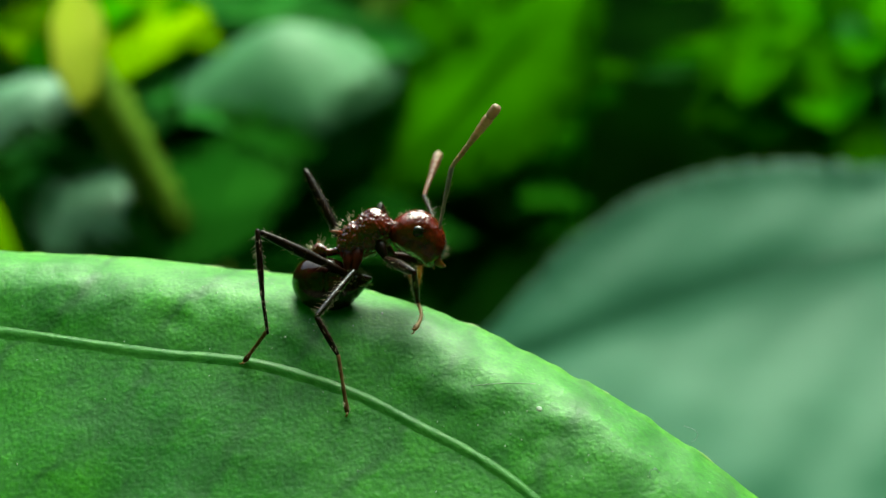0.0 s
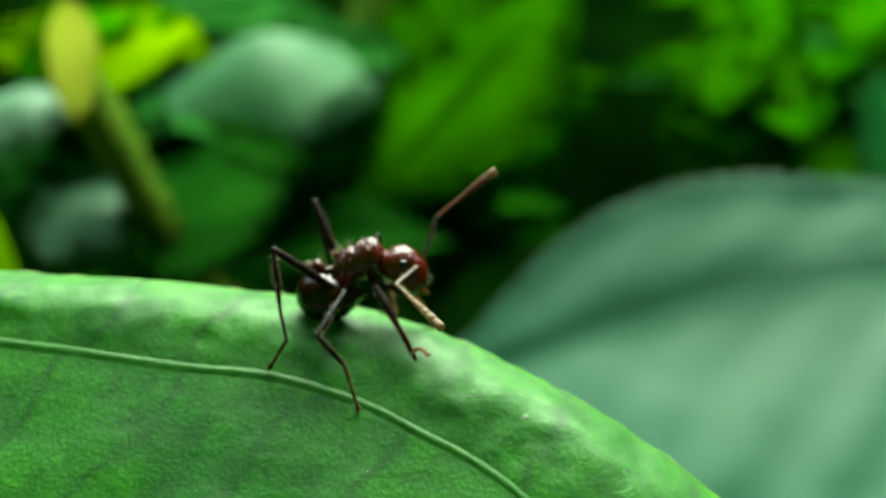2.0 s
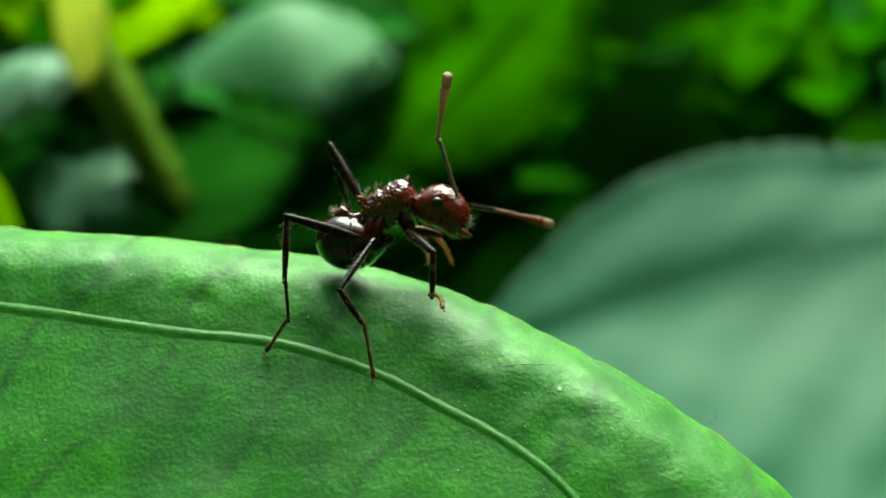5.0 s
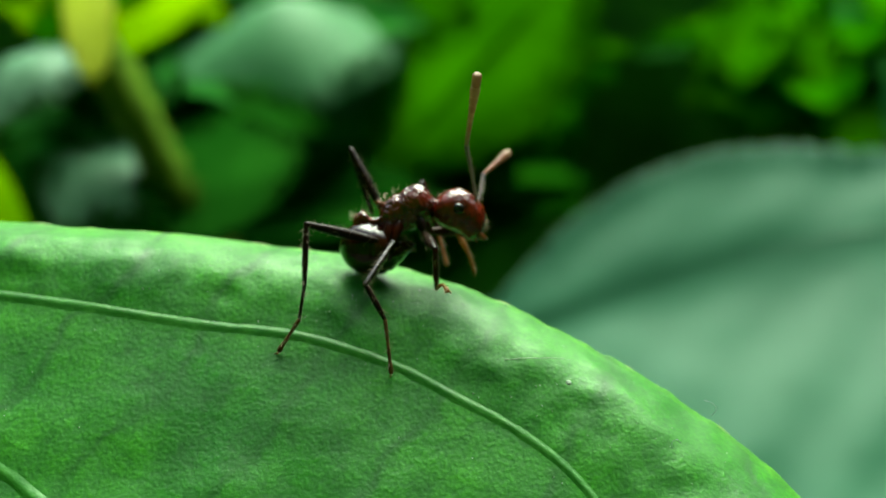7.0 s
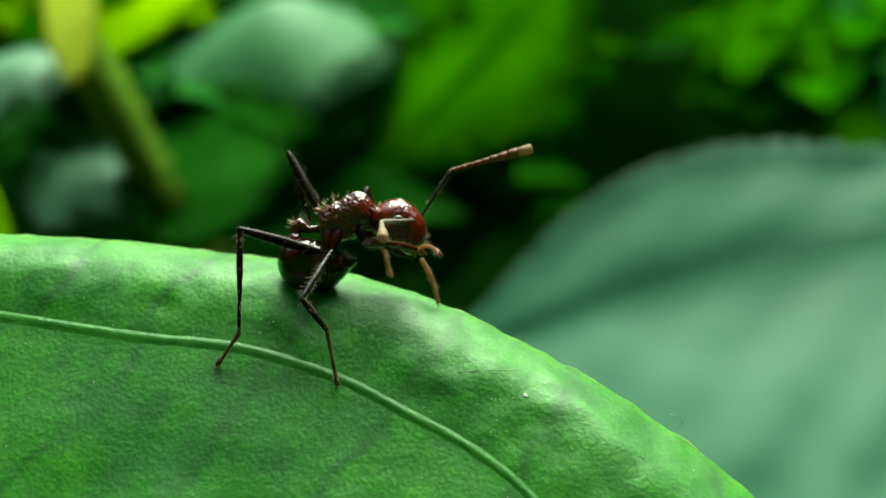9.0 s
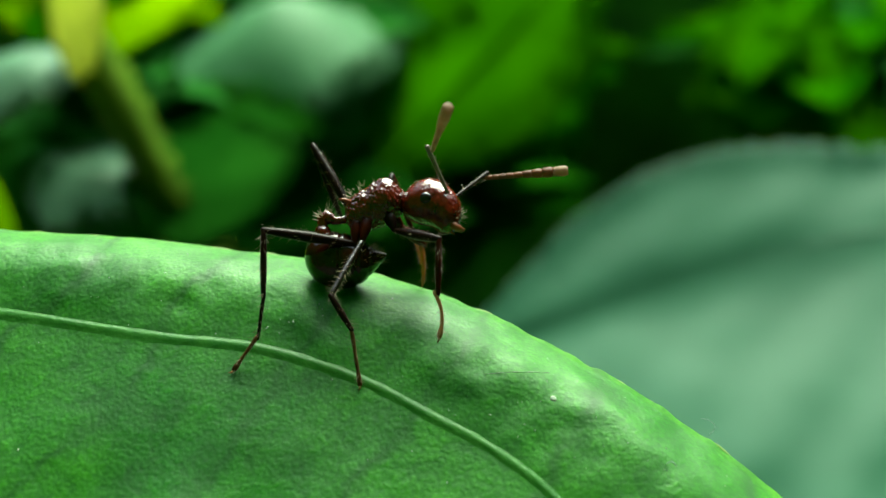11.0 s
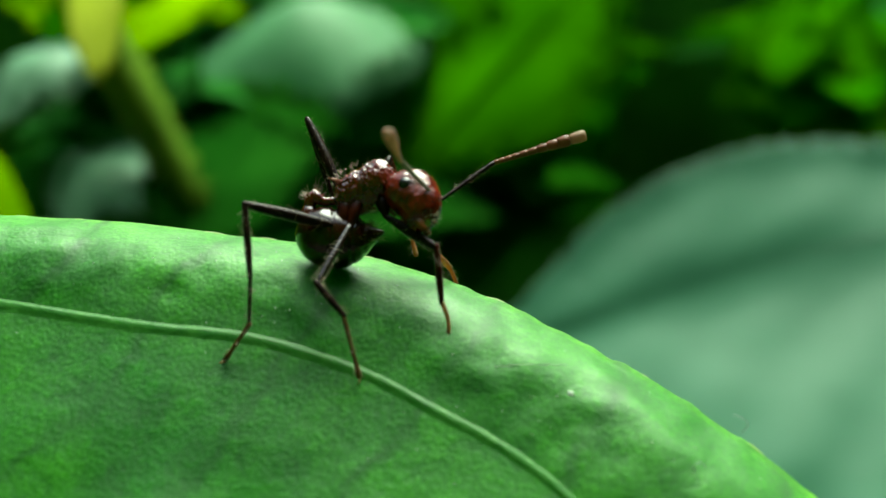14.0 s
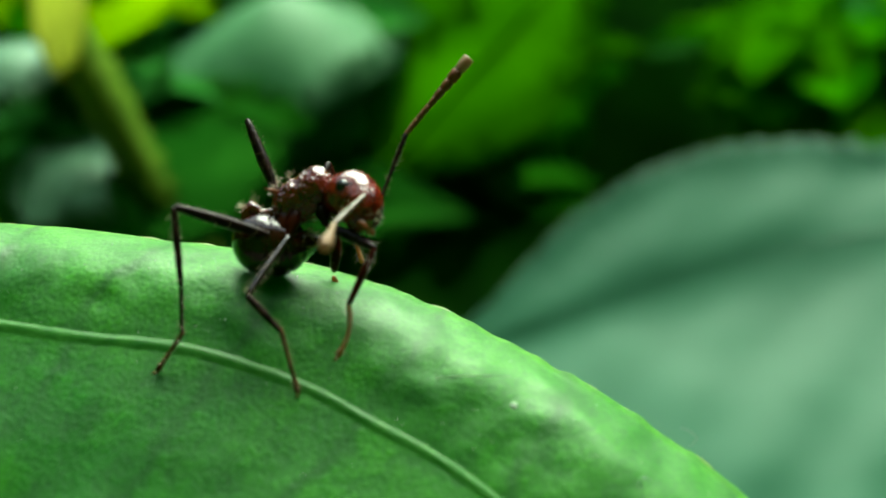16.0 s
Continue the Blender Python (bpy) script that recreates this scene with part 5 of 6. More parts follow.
    walk(ant_parts["funiculus_n"], [
        (0, mm(2.097, -0.311, 0.871, 24.9, -28.3, -44.3)),
        (0.5, mm(1.682, -1.252, 0.977, 57.6, -22.9, -76.2)),
        (0.625, mm(1.453, -1.242, 0.529, 26.6, -3.9, -53.8)),
        (0.75, mm(1.224, -1.232, 0.081, 2.7, 22.9, -43.0)),
        (0.875, mm(0.996, -1.222, -0.367, -24.5, 51.7, -45.3)),
        (1, mm(0.767, -1.212, -0.814, -93.7, 71.0, -93.5)),
        (1.5, mm(0.581, -1.495, -1.029, -71.3, 31.4, -80.0)),
        (2, mm(0.832, -1.356, -0.687, -34.9, 33.8, -51.4)),
        (2.25, mm(0.722, -1.321, -0.384, -123.4, 38.0, -104.9)),
        (2.5, mm(0.612, -1.286, -0.081, 175.9, -2.4, -120.4)),
        (2.75, mm(0.852, -1.013, 0.535, 130.9, -28.3, -110.2)),
        (3, mm(1.091, -0.739, 1.151, 71.5, -36.5, -78.7)),
        (3.5, mm(2.278, -1.242, 0.558, 4.7, -5.7, -39.3)),
        (4, mm(1.532, -1.072, 0.837, 61.9, -44.8, -69.4)),
        (5.2, mm(1.091, -0.739, 1.151, 71.5, -36.5, -78.7)),
        (5.85, mm(0.724, -0.870, 0.514, 147.5, -22.0, -113.7)),
        (6.5, mm(0.356, -1.001, -0.122, -154.2, 11.6, -112.5)),
        (6.75, mm(0.919, -0.714, 0.505, 151.4, -28.9, -117.8)),
        (7, mm(1.482, -0.427, 1.132, 65.3, -48.9, -70.9)),
        (7.25, mm(1.727, -0.972, 0.594, 17.6, -20.2, -63.6)),
        (7.5, mm(1.973, -1.516, 0.057, -23.6, 4.7, -79.3)),
        (8, mm(1.523, -1.384, 0.852, 36.0, -14.9, -70.5)),
        (8.25, mm(1.223, -1.520, 0.246, -26.4, 4.4, -72.1)),
        (8.5, mm(0.924, -1.655, -0.359, -91.5, 11.6, -90.3)),
        (9, mm(0.749, -1.374, -0.284, -78.5, 11.2, -87.7)),
        (9.5, mm(0.341, -1.390, -0.453, -128.8, 27.9, -110.6)),
        (9.75, mm(0.333, -1.321, -0.212, -168.2, 9.1, -114.2)),
        (10, mm(0.325, -1.252, 0.029, 153.7, -7.7, -105.1)),
        (10.65, mm(0.924, -1.318, 0.440, 96.0, -20.7, -90.1)),
        (11.3, mm(1.523, -1.384, 0.852, 36.0, -14.9, -70.5)),
        (12.5, mm(1.587, -1.410, 0.870, 43.0, -20.1, -69.8)),
        (12.625, mm(1.276, -1.433, 0.506, 90.1, -28.0, -89.6)),
        (12.75, mm(0.965, -1.456, 0.141, 137.1, -20.0, -109.5)),
        (12.875, mm(0.654, -1.478, -0.223, 177.5, -1.7, -117.2)),
        (13, mm(0.343, -1.501, -0.588, -142.7, 17.2, -111.2)),
        (13.25, mm(0.831, -1.338, 0.209, 160.1, -15.8, -118.8)),
        (13.5, mm(1.319, -1.175, 1.005, 89.4, -37.7, -89.6)),
        (14, mm(0.758, -1.853, 0.211, 101.7, -10.3, -92.1)),
        (14.5, mm(0.456, -1.638, -0.087, 157.3, -4.5, -100.5)),
        (14.625, mm(0.862, -1.586, -0.135, 115.3, -11.6, -93.9)),
        (14.75, mm(1.268, -1.534, -0.183, 72.2, -12.4, -83.9)),
        (14.875, mm(1.674, -1.482, -0.231, 29.9, -6.4, -76.2)),
        (15, mm(2.079, -1.430, -0.279, -11.2, 3.2, -74.4)),
        (15.125, mm(1.561, -1.257, -0.104, 29.3, -10.9, -76.4)),
        (15.25, mm(1.043, -1.085, 0.070, 72.7, -20.0, -87.7)),
        (15.375, mm(0.524, -0.913, 0.245, 118.1, -18.9, -102.7)),
        (15.5, mm(0.006, -0.740, 0.419, 160.7, -8.3, -112.4)),
        (15.75, mm(0.287, -1.270, -0.155, -150.1, 6.9, -107.1)),
        (16, mm(0.568, -1.799, -0.728, -98.1, 12.5, -91.8)),
    ])
    walk(ant_parts["scape_f"], [
        (0, mm(1.510, 0.195, -0.374, -100.0, -40.7, 96.5)),
        (0.5, mm(1.602, -0.140, -0.272, -25.8, -16.6, 59.5)),
        (1, mm(1.554, 0.179, -0.259, -19.7, -44.1, 27.3)),
        (1.5, mm(1.241, 0.068, -0.704, 1.2, -59.6, -1.4)),
        (2, mm(1.429, 0.202, -0.235, -46.4, -54.8, 52.1)),
        (2.5, mm(1.412, 0.195, -0.395, 13.0, -76.9, -13.3)),
        (2.75, mm(1.482, 0.075, -0.300, -12.3, -38.8, 36.3)),
        (3, mm(1.551, -0.045, -0.204, -0.9, -0.5, 59.1)),
        (3.5, mm(1.603, -0.040, -0.340, 3.1, 2.3, 53.8)),
        (4, mm(1.557, 0.201, -0.231, 25.3, 17.9, 57.1)),
        (5.2, mm(1.551, -0.045, -0.204, -0.9, -0.5, 59.1)),
        (6.5, mm(1.505, 0.177, -0.123, -61.6, -49.5, 67.7)),
        (7, mm(1.565, 0.175, -0.238, -65.0, -34.4, 75.2)),
        (7.5, mm(1.574, 0.188, -0.144, 40.9, -82.2, -41.2)),
        (7.75, mm(1.594, 0.074, -0.173, -15.0, -44.7, 35.6)),
        (8, mm(1.614, -0.041, -0.203, -6.0, -4.2, 55.1)),
        (8.25, mm(1.585, -0.032, -0.193, -14.2, -43.7, 34.7)),
        (8.5, mm(1.556, -0.024, -0.183, 33.1, -80.1, -33.5)),
        (9, mm(1.480, 0.197, -0.292, -23.3, -47.1, 30.5)),
        (9.5, mm(1.487, -0.134, -0.356, 15.2, -70.8, -16.0)),
        (10, mm(1.510, -0.065, -0.286, 30.7, -79.2, -31.2)),
        (10.65, mm(1.562, -0.053, -0.244, -13.8, -43.2, 34.3)),
        (11.3, mm(1.614, -0.041, -0.203, -6.0, -4.2, 55.1)),
        (12.5, mm(1.588, -0.108, -0.228, 7.4, 4.8, 57.0)),
        (12.75, mm(1.498, -0.146, -0.340, -2.0, -22.7, 27.7)),
        (13, mm(1.408, -0.185, -0.453, 6.5, -51.0, -8.4)),
        (13.25, mm(1.484, -0.070, -0.286, -4.3, -24.9, 28.6)),
        (13.5, mm(1.560, 0.046, -0.119, 2.6, 1.7, 57.3)),
        (14, mm(1.321, -0.321, -0.495, -10.8, -27.7, 22.4)),
        (14.5, mm(1.410, -0.178, -0.304, 8.9, -61.8, -10.1)),
        (15, mm(1.484, 0.219, -0.281, 29.6, -79.1, -30.1)),
        (15.5, mm(1.332, -0.250, -0.400, 3.5, -35.8, -6.0)),
        (16, mm(1.349, -0.374, -0.398, -26.4, -56.3, 30.8)),
    ])
    walk(ant_parts["funiculus_f"], [
        (0, mm(1.391, 1.234, 0.526, -53.2, -31.5, 68.7)),
        (0.25, mm(1.833, 1.117, 0.324, -19.9, -25.4, 25.8)),
        (0.5, mm(2.275, 0.999, 0.122, 0.3, -2.7, -5.9)),
        (1, mm(2.436, 0.633, 0.701, 1.4, -10.7, -7.5)),
        (1.5, mm(1.939, 0.051, 0.487, 2.3, -30.6, -4.6)),
        (2, mm(1.917, 0.830, 0.893, 3.2, -34.0, -5.7)),
        (2.5, mm(1.716, 0.123, 0.949, 10.2, -59.8, -11.7)),
        (2.75, mm(1.988, 0.631, 0.379, -0.0, -25.1, 16.4)),
        (3, mm(2.261, 1.139, -0.191, 7.0, 9.7, 36.3)),
        (3.5, mm(2.416, 1.073, -0.395, -1.4, 16.0, -5.1)),
        (4, mm(2.271, 1.304, -0.655, 28.0, 22.9, 53.8)),
        (5.2, mm(2.261, 1.139, -0.191, 7.0, 9.7, 36.3)),
        (6.5, mm(1.845, 1.007, 0.926, -7.8, -19.1, 22.7)),
        (7, mm(1.855, 1.275, 0.542, -30.9, -16.7, 64.4)),
        (7.5, mm(1.715, 0.065, 1.223, 12.5, -55.9, -15.0)),
        (8, mm(2.401, 1.088, -0.102, -1.8, 16.7, -6.1)),
        (8.25, mm(2.077, 0.467, 0.538, -0.7, -23.5, -2.0)),
        (8.5, mm(1.754, -0.154, 1.177, -4.5, -63.6, 5.0)),
        (9, mm(2.289, 0.673, 0.719, 0.8, -8.6, -5.4)),
        (9.5, mm(1.924, -0.260, 0.947, 5.0, -28.8, -10.2)),
        (10, mm(1.732, -0.199, 1.070, 16.4, -58.5, -19.1)),
        (10.65, mm(2.066, 0.444, 0.484, 3.8, -21.2, -8.4)),
        (11.3, mm(2.401, 1.088, -0.102, -1.8, 16.7, -6.1)),
        (12.5, mm(2.336, 1.046, -0.344, 4.3, 11.5, 20.5)),
        (13, mm(2.267, -0.311, 0.620, 5.4, -30.7, -10.5)),
        (13.25, mm(2.286, 0.448, 0.230, -0.2, -13.7, 26.1)),
        (13.5, mm(2.304, 1.207, -0.160, 5.4, 3.2, 59.9)),
        (14, mm(2.451, 0.145, 0.146, 1.3, -9.9, -7.5)),
        (14.5, mm(2.052, -0.292, 0.912, 9.1, -46.1, -12.5)),
        (15, mm(1.711, 0.088, 1.074, 15.5, -60.1, -17.8)),
        (15.5, mm(2.445, -0.368, 0.409, 2.4, -16.3, -8.4)),
        (16, mm(2.006, 0.018, 0.750, 6.1, -39.2, -9.5)),
    ])
    walk(ant_parts["hind_femur"], [
        (0, mm(-0.609, -0.404, -0.731, 166.1, -37.7, -157.9)),
        (0.5, mm(-0.606, -0.403, -0.734, 166.2, -37.3, -158.0)),
        (1, mm(-0.596, -0.399, -0.742, 165.9, -37.5, -157.6)),
        (1.5, mm(-0.531, -0.372, -0.793, 167.6, -31.4, -157.2)),
        (2, mm(-0.530, -0.371, -0.796, 165.6, -35.3, -156.0)),
        (2.5, mm(-0.529, -0.371, -0.795, 166.4, -33.9, -156.5)),
        (3, mm(-0.552, -0.381, -0.779, 169.4, -28.5, -158.6)),
        (3.5, mm(-0.573, -0.389, -0.765, 168.5, -31.3, -158.5)),
        (4, mm(-0.542, -0.377, -0.784, 170.2, -26.2, -158.7)),
        (6.5, mm(-0.483, -0.353, -0.806, 172.3, -19.7, -158.2)),
        (7, mm(-0.532, -0.373, -0.787, 172.7, -20.1, -159.5)),
        (7.5, mm(-0.544, -0.378, -0.782, 174.4, -16.0, -160.3)),
        (8, mm(-0.518, -0.368, -0.790, 174.3, -15.6, -159.7)),
        (8.5, mm(-0.515, -0.366, -0.794, 172.2, -20.8, -158.9)),
        (9, mm(-0.520, -0.368, -0.792, 172.1, -21.2, -159.0)),
        (9.5, mm(-0.547, -0.379, -0.781, 171.9, -22.5, -159.5)),
        (10, mm(-0.554, -0.381, -0.778, 172.5, -21.1, -159.9)),
        (12.5, mm(-0.529, -0.372, -0.786, 174.2, -16.1, -159.9)),
        (13, mm(-0.540, -0.376, -0.784, 173.0, -19.4, -159.8)),
        (13.5, mm(-0.535, -0.375, -0.785, 173.6, -17.9, -159.9)),
        (14, mm(-0.532, -0.373, -0.787, 173.2, -18.8, -159.7)),
        (14.5, mm(-0.557, -0.383, -0.776, 169.9, -27.6, -158.9)),
        (15, mm(-0.540, -0.376, -0.784, 172.8, -20.0, -159.7)),
        (15.5, mm(-0.557, -0.383, -0.777, 170.7, -25.6, -159.2)),
        (16, mm(-0.591, -0.395, -0.759, 171.0, -25.9, -160.1)),
    ])
    walk(ant_parts["mid_femur"], [
        (0, mm(-0.373, -0.414, -0.734, -156.3, 31.6, -140.0)),
        (0.5, mm(-0.339, -0.378, -0.701, -150.5, 33.5, -134.2)),
        (1, mm(-0.395, -0.432, -0.753, -155.1, 34.5, -140.6)),
        (1.5, mm(-0.367, -0.401, -0.715, -133.5, 46.6, -124.6)),
        (2, mm(-0.378, -0.418, -0.737, -141.2, 44.2, -130.9)),
        (2.5, mm(-0.371, -0.409, -0.727, -142.5, 42.5, -131.3)),
        (3, mm(-0.377, -0.417, -0.736, -143.4, 42.6, -132.4)),
        (3.5, mm(-0.354, -0.390, -0.707, -143.6, 39.7, -130.9)),
        (4, mm(-0.394, -0.434, -0.758, -147.1, 41.7, -135.9)),
        (6.5, mm(-0.377, -0.417, -0.737, -145.2, 41.4, -133.6)),
        (7, mm(-0.357, -0.395, -0.713, -145.7, 38.8, -132.6)),
        (7.5, mm(-0.386, -0.426, -0.748, -143.3, 43.7, -132.8)),
        (8, mm(-0.366, -0.397, -0.710, -129.6, 47.9, -121.6)),
        (8.5, mm(-0.359, -0.390, -0.704, -134.6, 45.0, -124.9)),
        (9, mm(-0.360, -0.397, -0.713, -141.6, 41.7, -130.0)),
        (9.5, mm(-0.378, -0.418, -0.737, -147.3, 39.9, -135.0)),
        (10, mm(-0.384, -0.424, -0.745, -147.9, 40.1, -135.8)),
        (12.5, mm(-0.385, -0.426, -0.748, -141.5, 44.8, -131.6)),
        (13, mm(-0.390, -0.430, -0.753, -145.0, 42.9, -134.2)),
        (13.5, mm(-0.387, -0.427, -0.750, -142.1, 44.5, -132.1)),
        (14, mm(-0.381, -0.421, -0.742, -139.6, 45.5, -129.9)),
        (14.5, mm(-0.373, -0.413, -0.732, -149.5, 37.7, -136.1)),
        (15, mm(-0.375, -0.415, -0.733, -140.9, 44.0, -130.5)),
        (15.5, mm(-0.369, -0.408, -0.726, -144.5, 41.0, -132.6)),
        (16, mm(-0.390, -0.429, -0.751, -148.9, 39.8, -136.7)),
    ])
    walk(ant_parts["far_hind_femur"], [
        (0, mm(-0.561, 0.412, -0.057, -134.5, -69.2, 132.5)),
        (0.5, mm(-0.568, 0.418, -0.034, -137.5, -68.7, 135.4)),
        (1, mm(-0.548, 0.398, -0.107, -130.4, -69.2, 128.5)),
        (1.5, mm(-0.556, 0.405, -0.084, -145.8, -63.5, 142.8)),
        (2, mm(-0.537, 0.388, -0.138, -139.7, -65.0, 136.9)),
        (2.5, mm(-0.539, 0.389, -0.136, -136.1, -66.6, 133.6)),
        (3, mm(-0.544, 0.396, -0.113, -147.8, -61.3, 144.3)),
        (3.5, mm(-0.585, 0.424, -0.015, -148.6, -63.7, 145.7)),
        (4, mm(-0.556, 0.404, -0.088, -150.7, -60.1, 147.0)),
        (6.5, mm(-0.536, 0.387, -0.141, -140.6, -64.5, 137.7)),
        (7, mm(-0.545, 0.395, -0.115, -142.2, -64.5, 139.3)),
        (7.5, mm(-0.546, 0.397, -0.109, -150.8, -59.3, 146.9)),
        (8, mm(-0.545, 0.396, -0.111, -149.1, -60.5, 145.4)),
        (8.5, mm(-0.561, 0.408, -0.074, -146.7, -63.2, 143.7)),
        (9, mm(-0.550, 0.400, -0.100, -146.3, -62.7, 143.1)),
        (9.5, mm(-0.550, 0.400, -0.100, -141.1, -65.5, 138.4)),
        (10, mm(-0.537, 0.387, -0.142, -136.2, -66.4, 133.7)),
        (12.5, mm(-0.533, 0.388, -0.134, -150.6, -58.5, 146.6)),
        (13, mm(-0.541, 0.391, -0.127, -140.1, -65.1, 137.4)),
        (13.5, mm(-0.540, 0.392, -0.126, -144.9, -62.7, 141.6)),
        (14, mm(-0.536, 0.388, -0.138, -141.4, -64.2, 138.5)),
        (14.5, mm(-0.550, 0.400, -0.100, -126.8, -70.3, 125.2)),
        (15, mm(-0.542, 0.393, -0.121, -144.1, -63.3, 141.0)),
        (15.5, mm(-0.551, 0.401, -0.097, -123.9, -71.0, 122.5)),
        (16, mm(-0.554, 0.405, -0.084, -132.2, -69.3, 130.3)),
    ])
    walk(ant_parts["far_hind_tibia"], [
        (0, mm(-1.009, 0.900, 1.682, 50.2, 73.9, 51.3)),
        (0.5, mm(-1.057, 0.900, 1.724, 50.2, 73.9, 51.3)),
        (1, mm(-0.947, 0.900, 1.584, 50.2, 73.9, 51.3)),
        (1.5, mm(-1.209, 0.900, 1.557, 50.2, 73.9, 51.3)),
        (2, mm(-1.085, 0.900, 1.469, 50.2, 73.9, 51.3)),
        (2.5, mm(-1.027, 0.900, 1.495, 50.2, 73.9, 51.3)),
        (3, mm(-1.247, 0.900, 1.468, 50.2, 73.9, 51.3)),
        (3.5, mm(-1.284, 0.900, 1.698, 50.2, 73.9, 51.3)),
        (4, mm(-1.321, 0.900, 1.498, 50.2, 73.9, 51.3)),
        (6.5, mm(-1.099, 0.900, 1.458, 50.2, 73.9, 51.3)),
        (7, mm(-1.131, 0.900, 1.510, 50.2, 73.9, 51.3)),
        (7.5, mm(-1.318, 0.900, 1.444, 50.2, 73.9, 51.3)),
        (8, mm(-1.276, 0.900, 1.459, 50.2, 73.9, 51.3)),
        (8.5, mm(-1.230, 0.900, 1.573, 50.2, 73.9, 51.3)),
        (9, mm(-1.217, 0.900, 1.513, 50.2, 73.9, 51.3)),
        (9.5, mm(-1.113, 0.900, 1.552, 50.2, 73.9, 51.3)),
        (10, mm(-1.027, 0.900, 1.479, 50.2, 73.9, 51.3)),
        (12.5, mm(-1.307, 0.900, 1.380, 50.2, 73.9, 51.3)),
        (13, mm(-1.093, 0.900, 1.494, 50.2, 73.9, 51.3)),
        (13.5, mm(-1.182, 0.900, 1.463, 50.2, 73.9, 51.3)),
        (14, mm(-1.115, 0.900, 1.459, 50.2, 73.9, 51.3)),
        (14.5, mm(-0.902, 0.900, 1.610, 50.2, 73.9, 51.3)),
        (15, mm(-1.168, 0.900, 1.482, 50.2, 73.9, 51.3)),
        (15.5, mm(-0.868, 0.900, 1.623, 50.2, 73.9, 51.3)),
        (16, mm(-0.973, 0.900, 1.631, 50.2, 73.9, 51.3)),
    ])
    walk(ant_parts["far_front_femur"], [
        (0, mm(0.349, 0.319, -0.566, 8.0, 27.0, 17.2)),
        (0.5, mm(0.304, 0.291, -0.704, -10.9, -28.2, 22.2)),
        (1, mm(0.410, 0.339, -0.590, 8.9, 35.4, 15.1)),
        (1.5, mm(0.638, 0.378, -0.772, 5.4, 38.6, 8.5)),
        (2, mm(0.516, 0.362, -0.658, 5.1, 29.6, 10.3)),
        (2.5, mm(0.430, 0.345, -0.606, 7.8, 34.0, 13.8)),
        (3, mm(0.288, 0.291, -0.577, 5.1, 14.1, 20.0)),
        (3.5, mm(0.366, 0.243, -0.425, 46.3, 55.0, 51.9)),
        (4, mm(0.377, 0.275, -0.447, 41.5, 58.9, 46.0)),
        (5.2, mm(0.288, 0.291, -0.577, 5.1, 14.1, 20.0)),
        (6.5, mm(0.330, 0.308, -0.550, 9.7, 29.1, 19.4)),
        (7, mm(0.357, 0.326, -0.602, 2.8, 10.8, 14.4)),
        (7.5, mm(0.503, 0.359, -0.629, 1.6, 9.8, 9.6)),
        (8, mm(0.349, 0.313, -0.543, 11.9, 35.6, 19.9)),
        (8.5, mm(0.440, 0.336, -0.560, 51.8, 74.0, 52.9)),
        (9, mm(0.595, 0.372, -0.696, 3.9, 27.3, 8.5)),
        (9.5, mm(0.592, 0.371, -0.688, 3.6, 25.2, 8.5)),
        (9.75, mm(0.508, 0.217, -0.584, 40.6, 37.0, 46.3)),
        (10, mm(0.423, 0.064, -0.480, 78.0, 26.0, 84.7)),
        (11.3, mm(0.349, 0.313, -0.543, 11.9, 35.6, 19.9)),
        (12.5, mm(0.366, 0.329, -0.599, 3.4, 13.7, 14.2)),
        (12.75, mm(0.408, 0.345, -0.644, 13.4, 50.4, 18.2)),
        (13, mm(0.451, 0.361, -0.689, 85.8, 80.9, 85.9)),
        (13.5, mm(0.455, 0.327, -0.529, 103.0, 75.6, 102.6)),
        (14, mm(0.567, 0.374, -0.762, 8.8, 50.0, 11.4)),
        (14.5, mm(0.458, 0.345, -0.597, 151.3, 67.2, 149.3)),
        (15, mm(0.431, 0.288, -0.449, 72.2, 69.2, 73.3)),
        (15.5, mm(0.463, 0.353, -0.630, 7.5, 35.6, 12.7)),
        (16, mm(0.418, 0.368, -0.745, 151.1, 73.7, 150.1)),
    ])
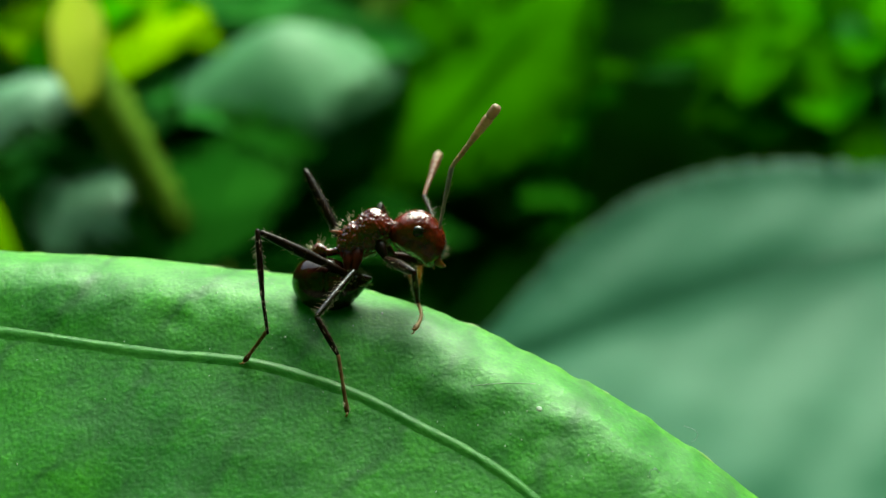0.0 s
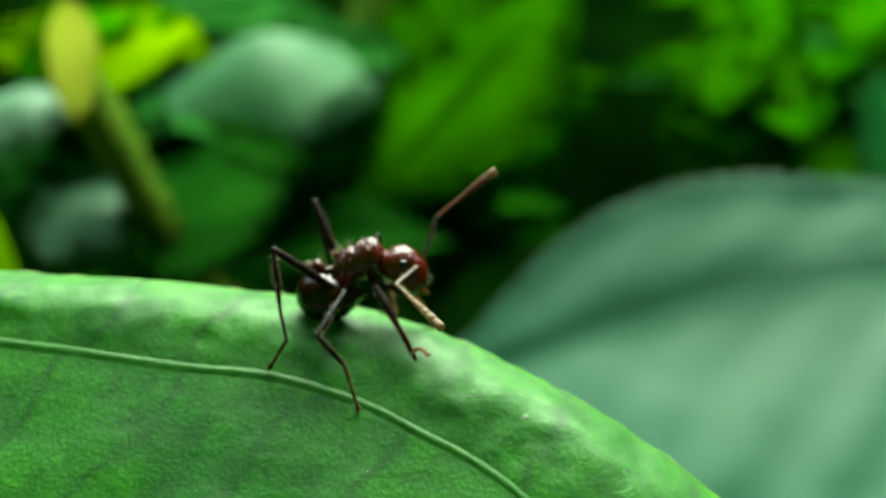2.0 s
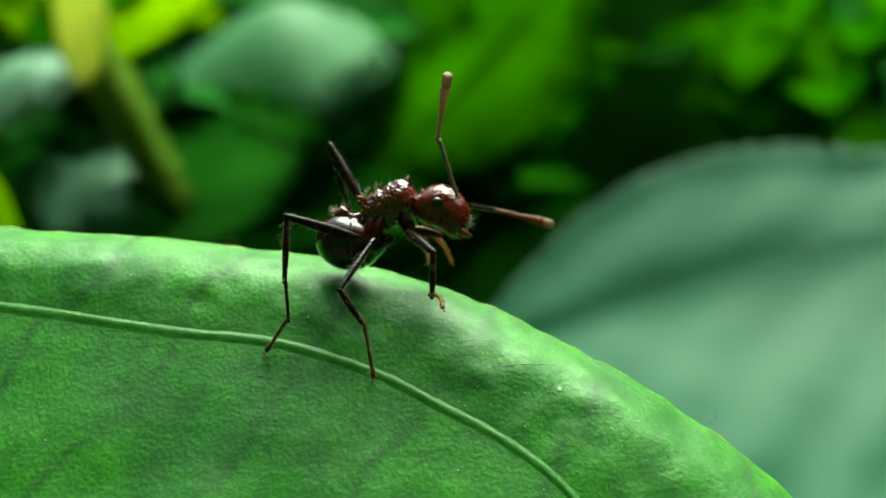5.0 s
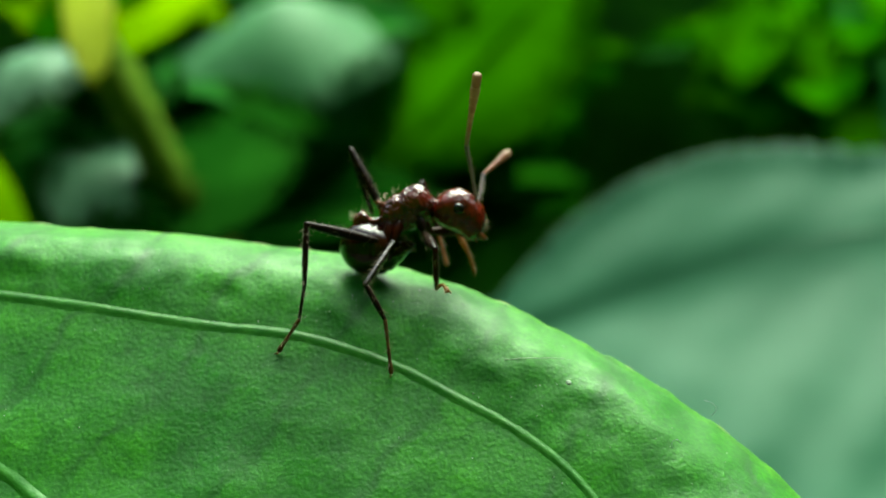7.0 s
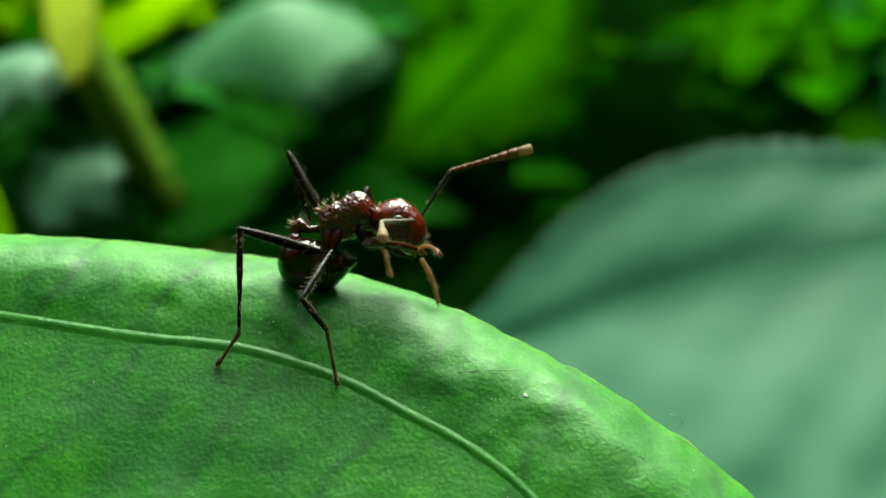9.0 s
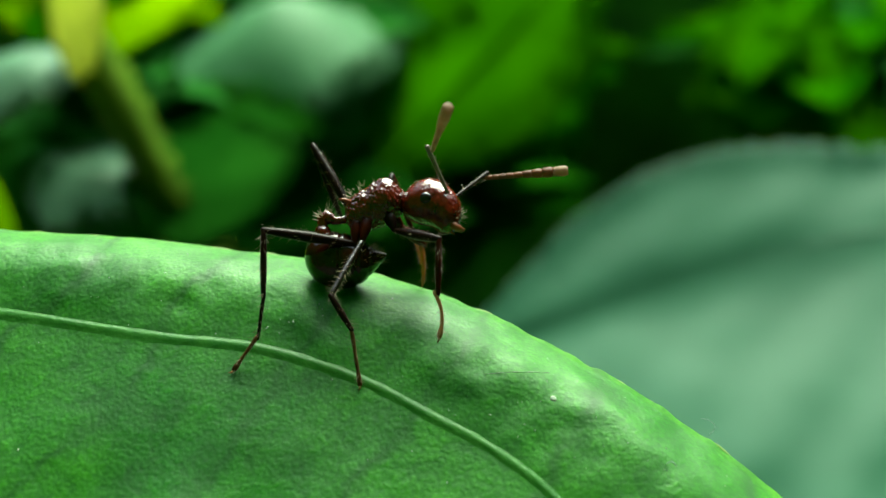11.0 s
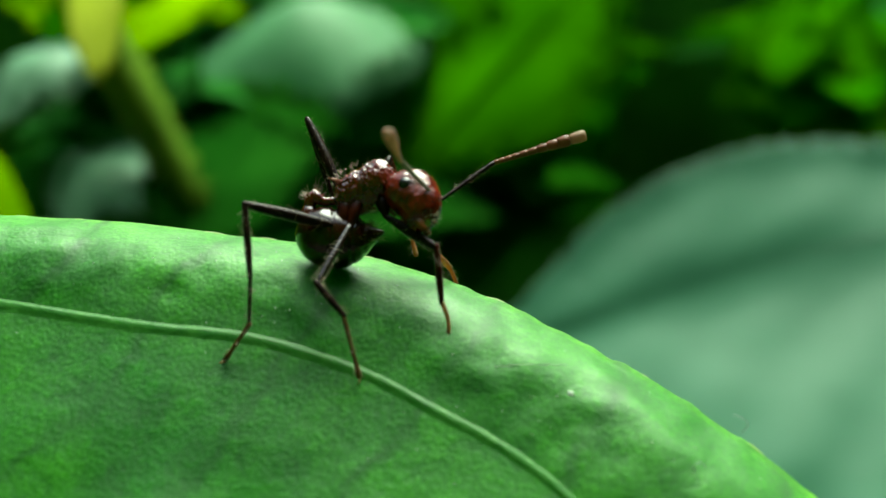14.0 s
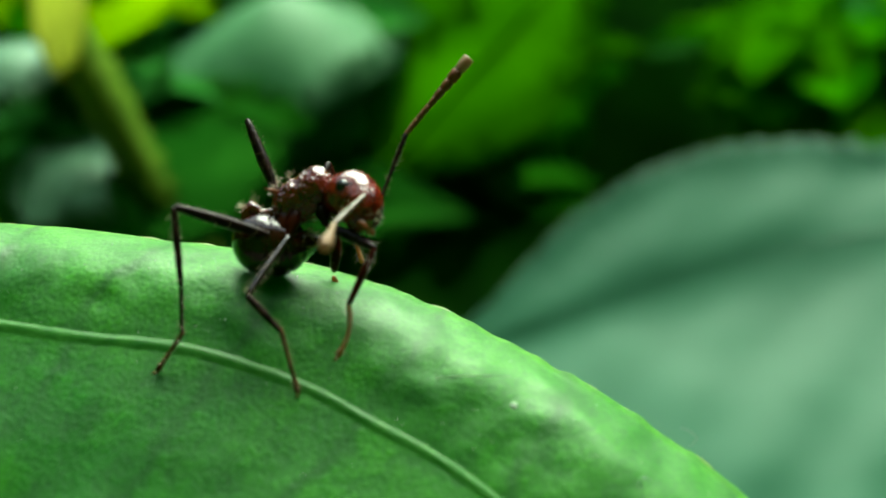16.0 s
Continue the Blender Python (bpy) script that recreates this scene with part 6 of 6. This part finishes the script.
    walk(ant_parts["head"], [
        (0, mm(0.677, 0.000, 0.046, -0.4, 49.4, -0.5)),
        (0.5, mm(0.714, 0.000, 0.045, -18.9, 38.4, -28.8)),
        (1, mm(0.669, 0.000, 0.046, -1.3, 41.6, -1.9)),
        (1.5, mm(0.504, 0.000, -0.103, -15.5, 60.2, -17.7)),
        (2, mm(0.519, 0.000, -0.037, 0.1, 35.0, 0.2)),
        (2.5, mm(0.550, 0.000, -0.038, -0.3, 45.2, -0.5)),
        (3, mm(0.618, 0.000, -0.013, -10.5, 32.3, -19.0)),
        (3.5, mm(0.729, 0.000, 0.041, -15.5, 43.6, -21.9)),
        (4, mm(0.650, 0.000, -0.016, 0.1, 36.1, 0.1)),
        (5.2, mm(0.618, 0.000, -0.013, -10.5, 32.3, -19.0)),
        (6.5, mm(0.573, 0.000, -0.027, -0.8, 28.5, -1.7)),
        (7, mm(0.657, 0.000, -0.005, -1.3, 37.0, -2.1)),
        (7.5, mm(0.646, 0.000, -0.033, -0.4, 29.4, -0.9)),
        (8, mm(0.682, 0.000, -0.005, -10.5, 32.8, -18.8)),
        (8.5, mm(0.622, 0.000, 0.008, -9.6, 32.5, -17.4)),
        (9, mm(0.587, 0.000, -0.020, -0.2, 39.6, -0.3)),
        (9.5, mm(0.615, 0.000, 0.007, -20.4, 41.0, -29.6)),
        (10, mm(0.612, 0.000, 0.026, -14.7, 39.1, -22.6)),
        (11.3, mm(0.682, 0.000, -0.005, -10.5, 32.8, -18.8)),
        (12.5, mm(0.668, 0.000, -0.002, -14.1, 33.6, -24.4)),
        (13, mm(0.592, 0.000, 0.004, -28.5, 45.4, -37.3)),
        (13.5, mm(0.613, 0.000, -0.010, -5.5, 28.3, -11.5)),
        (14, mm(0.561, 0.000, -0.017, -39.7, 43.0, -50.6)),
        (14.5, mm(0.529, 0.000, 0.013, -20.9, 37.8, -31.9)),
        (15, mm(0.600, 0.000, -0.000, 1.1, 40.4, 1.6)),
        (15.5, mm(0.512, 0.000, 0.017, -30.4, 41.8, -41.4)),
        (16, mm(0.573, 0.000, 0.012, -38.4, 38.4, -52.0)),
    ])
    walk(ant_parts["gaster"], [
        (0, mm(-1.032, 0.000, -0.936, 0.0, 13.7, 0.0)),
        (0.5, mm(-1.112, 0.000, -0.716, 0.0, 13.4, 0.0)),
        (1, mm(-1.072, 0.000, -0.820, 0.0, 13.9, 0.0)),
        (1.5, mm(-0.825, 0.000, -0.717, 0.0, -5.1, 0.0)),
        (2, mm(-0.835, 0.000, -0.933, 0.0, 4.0, 0.0)),
        (2.5, mm(-0.953, 0.000, -0.942, 0.0, 4.1, 0.0)),
        (3, mm(-1.252, 0.000, -0.822, 0.0, 7.6, 0.0)),
        (3.5, mm(-1.309, 0.000, -0.744, 0.0, 13.0, 0.0)),
        (4, mm(-1.131, 0.000, -0.743, 0.0, 7.3, 0.0)),
        (6.5, mm(-0.854, 0.000, -1.002, 0.0, 5.7, 0.0)),
        (7, mm(-0.876, 0.000, -0.904, 0.0, 8.4, 0.0)),
        (7.5, mm(-0.880, 0.000, -1.089, 0.0, 5.4, 0.0)),
        (8, mm(-0.967, 0.000, -1.048, 0.0, 8.5, 0.0)),
        (8.5, mm(-0.881, 0.000, -1.031, 0.0, 9.9, 0.0)),
        (9, mm(-0.840, 0.000, -1.060, 0.0, 6.6, 0.0)),
        (9.5, mm(-0.914, 0.000, -1.010, 0.0, 9.8, 0.0)),
        (10, mm(-0.879, 0.000, -1.083, 0.0, 12.0, 0.0)),
        (12.5, mm(-0.936, 0.000, -1.117, 0.0, 8.8, 0.0)),
        (13, mm(-0.922, 0.000, -1.036, 0.0, 9.5, 0.0)),
        (13.5, mm(-0.831, 0.000, -1.038, 0.0, 7.8, 0.0)),
        (14, mm(-0.730, 0.000, -1.000, 0.0, 6.8, 0.0)),
        (14.5, mm(-0.834, 0.000, -0.995, 0.0, 10.8, 0.0)),
        (15, mm(-0.840, 0.000, -1.029, 0.0, 9.0, 0.0)),
        (15.5, mm(-0.825, 0.000, -0.858, 0.0, 11.4, 0.0)),
        (16, mm(-0.769, 0.000, -0.897, 0.0, 10.4, 0.0)),
    ])



motions()
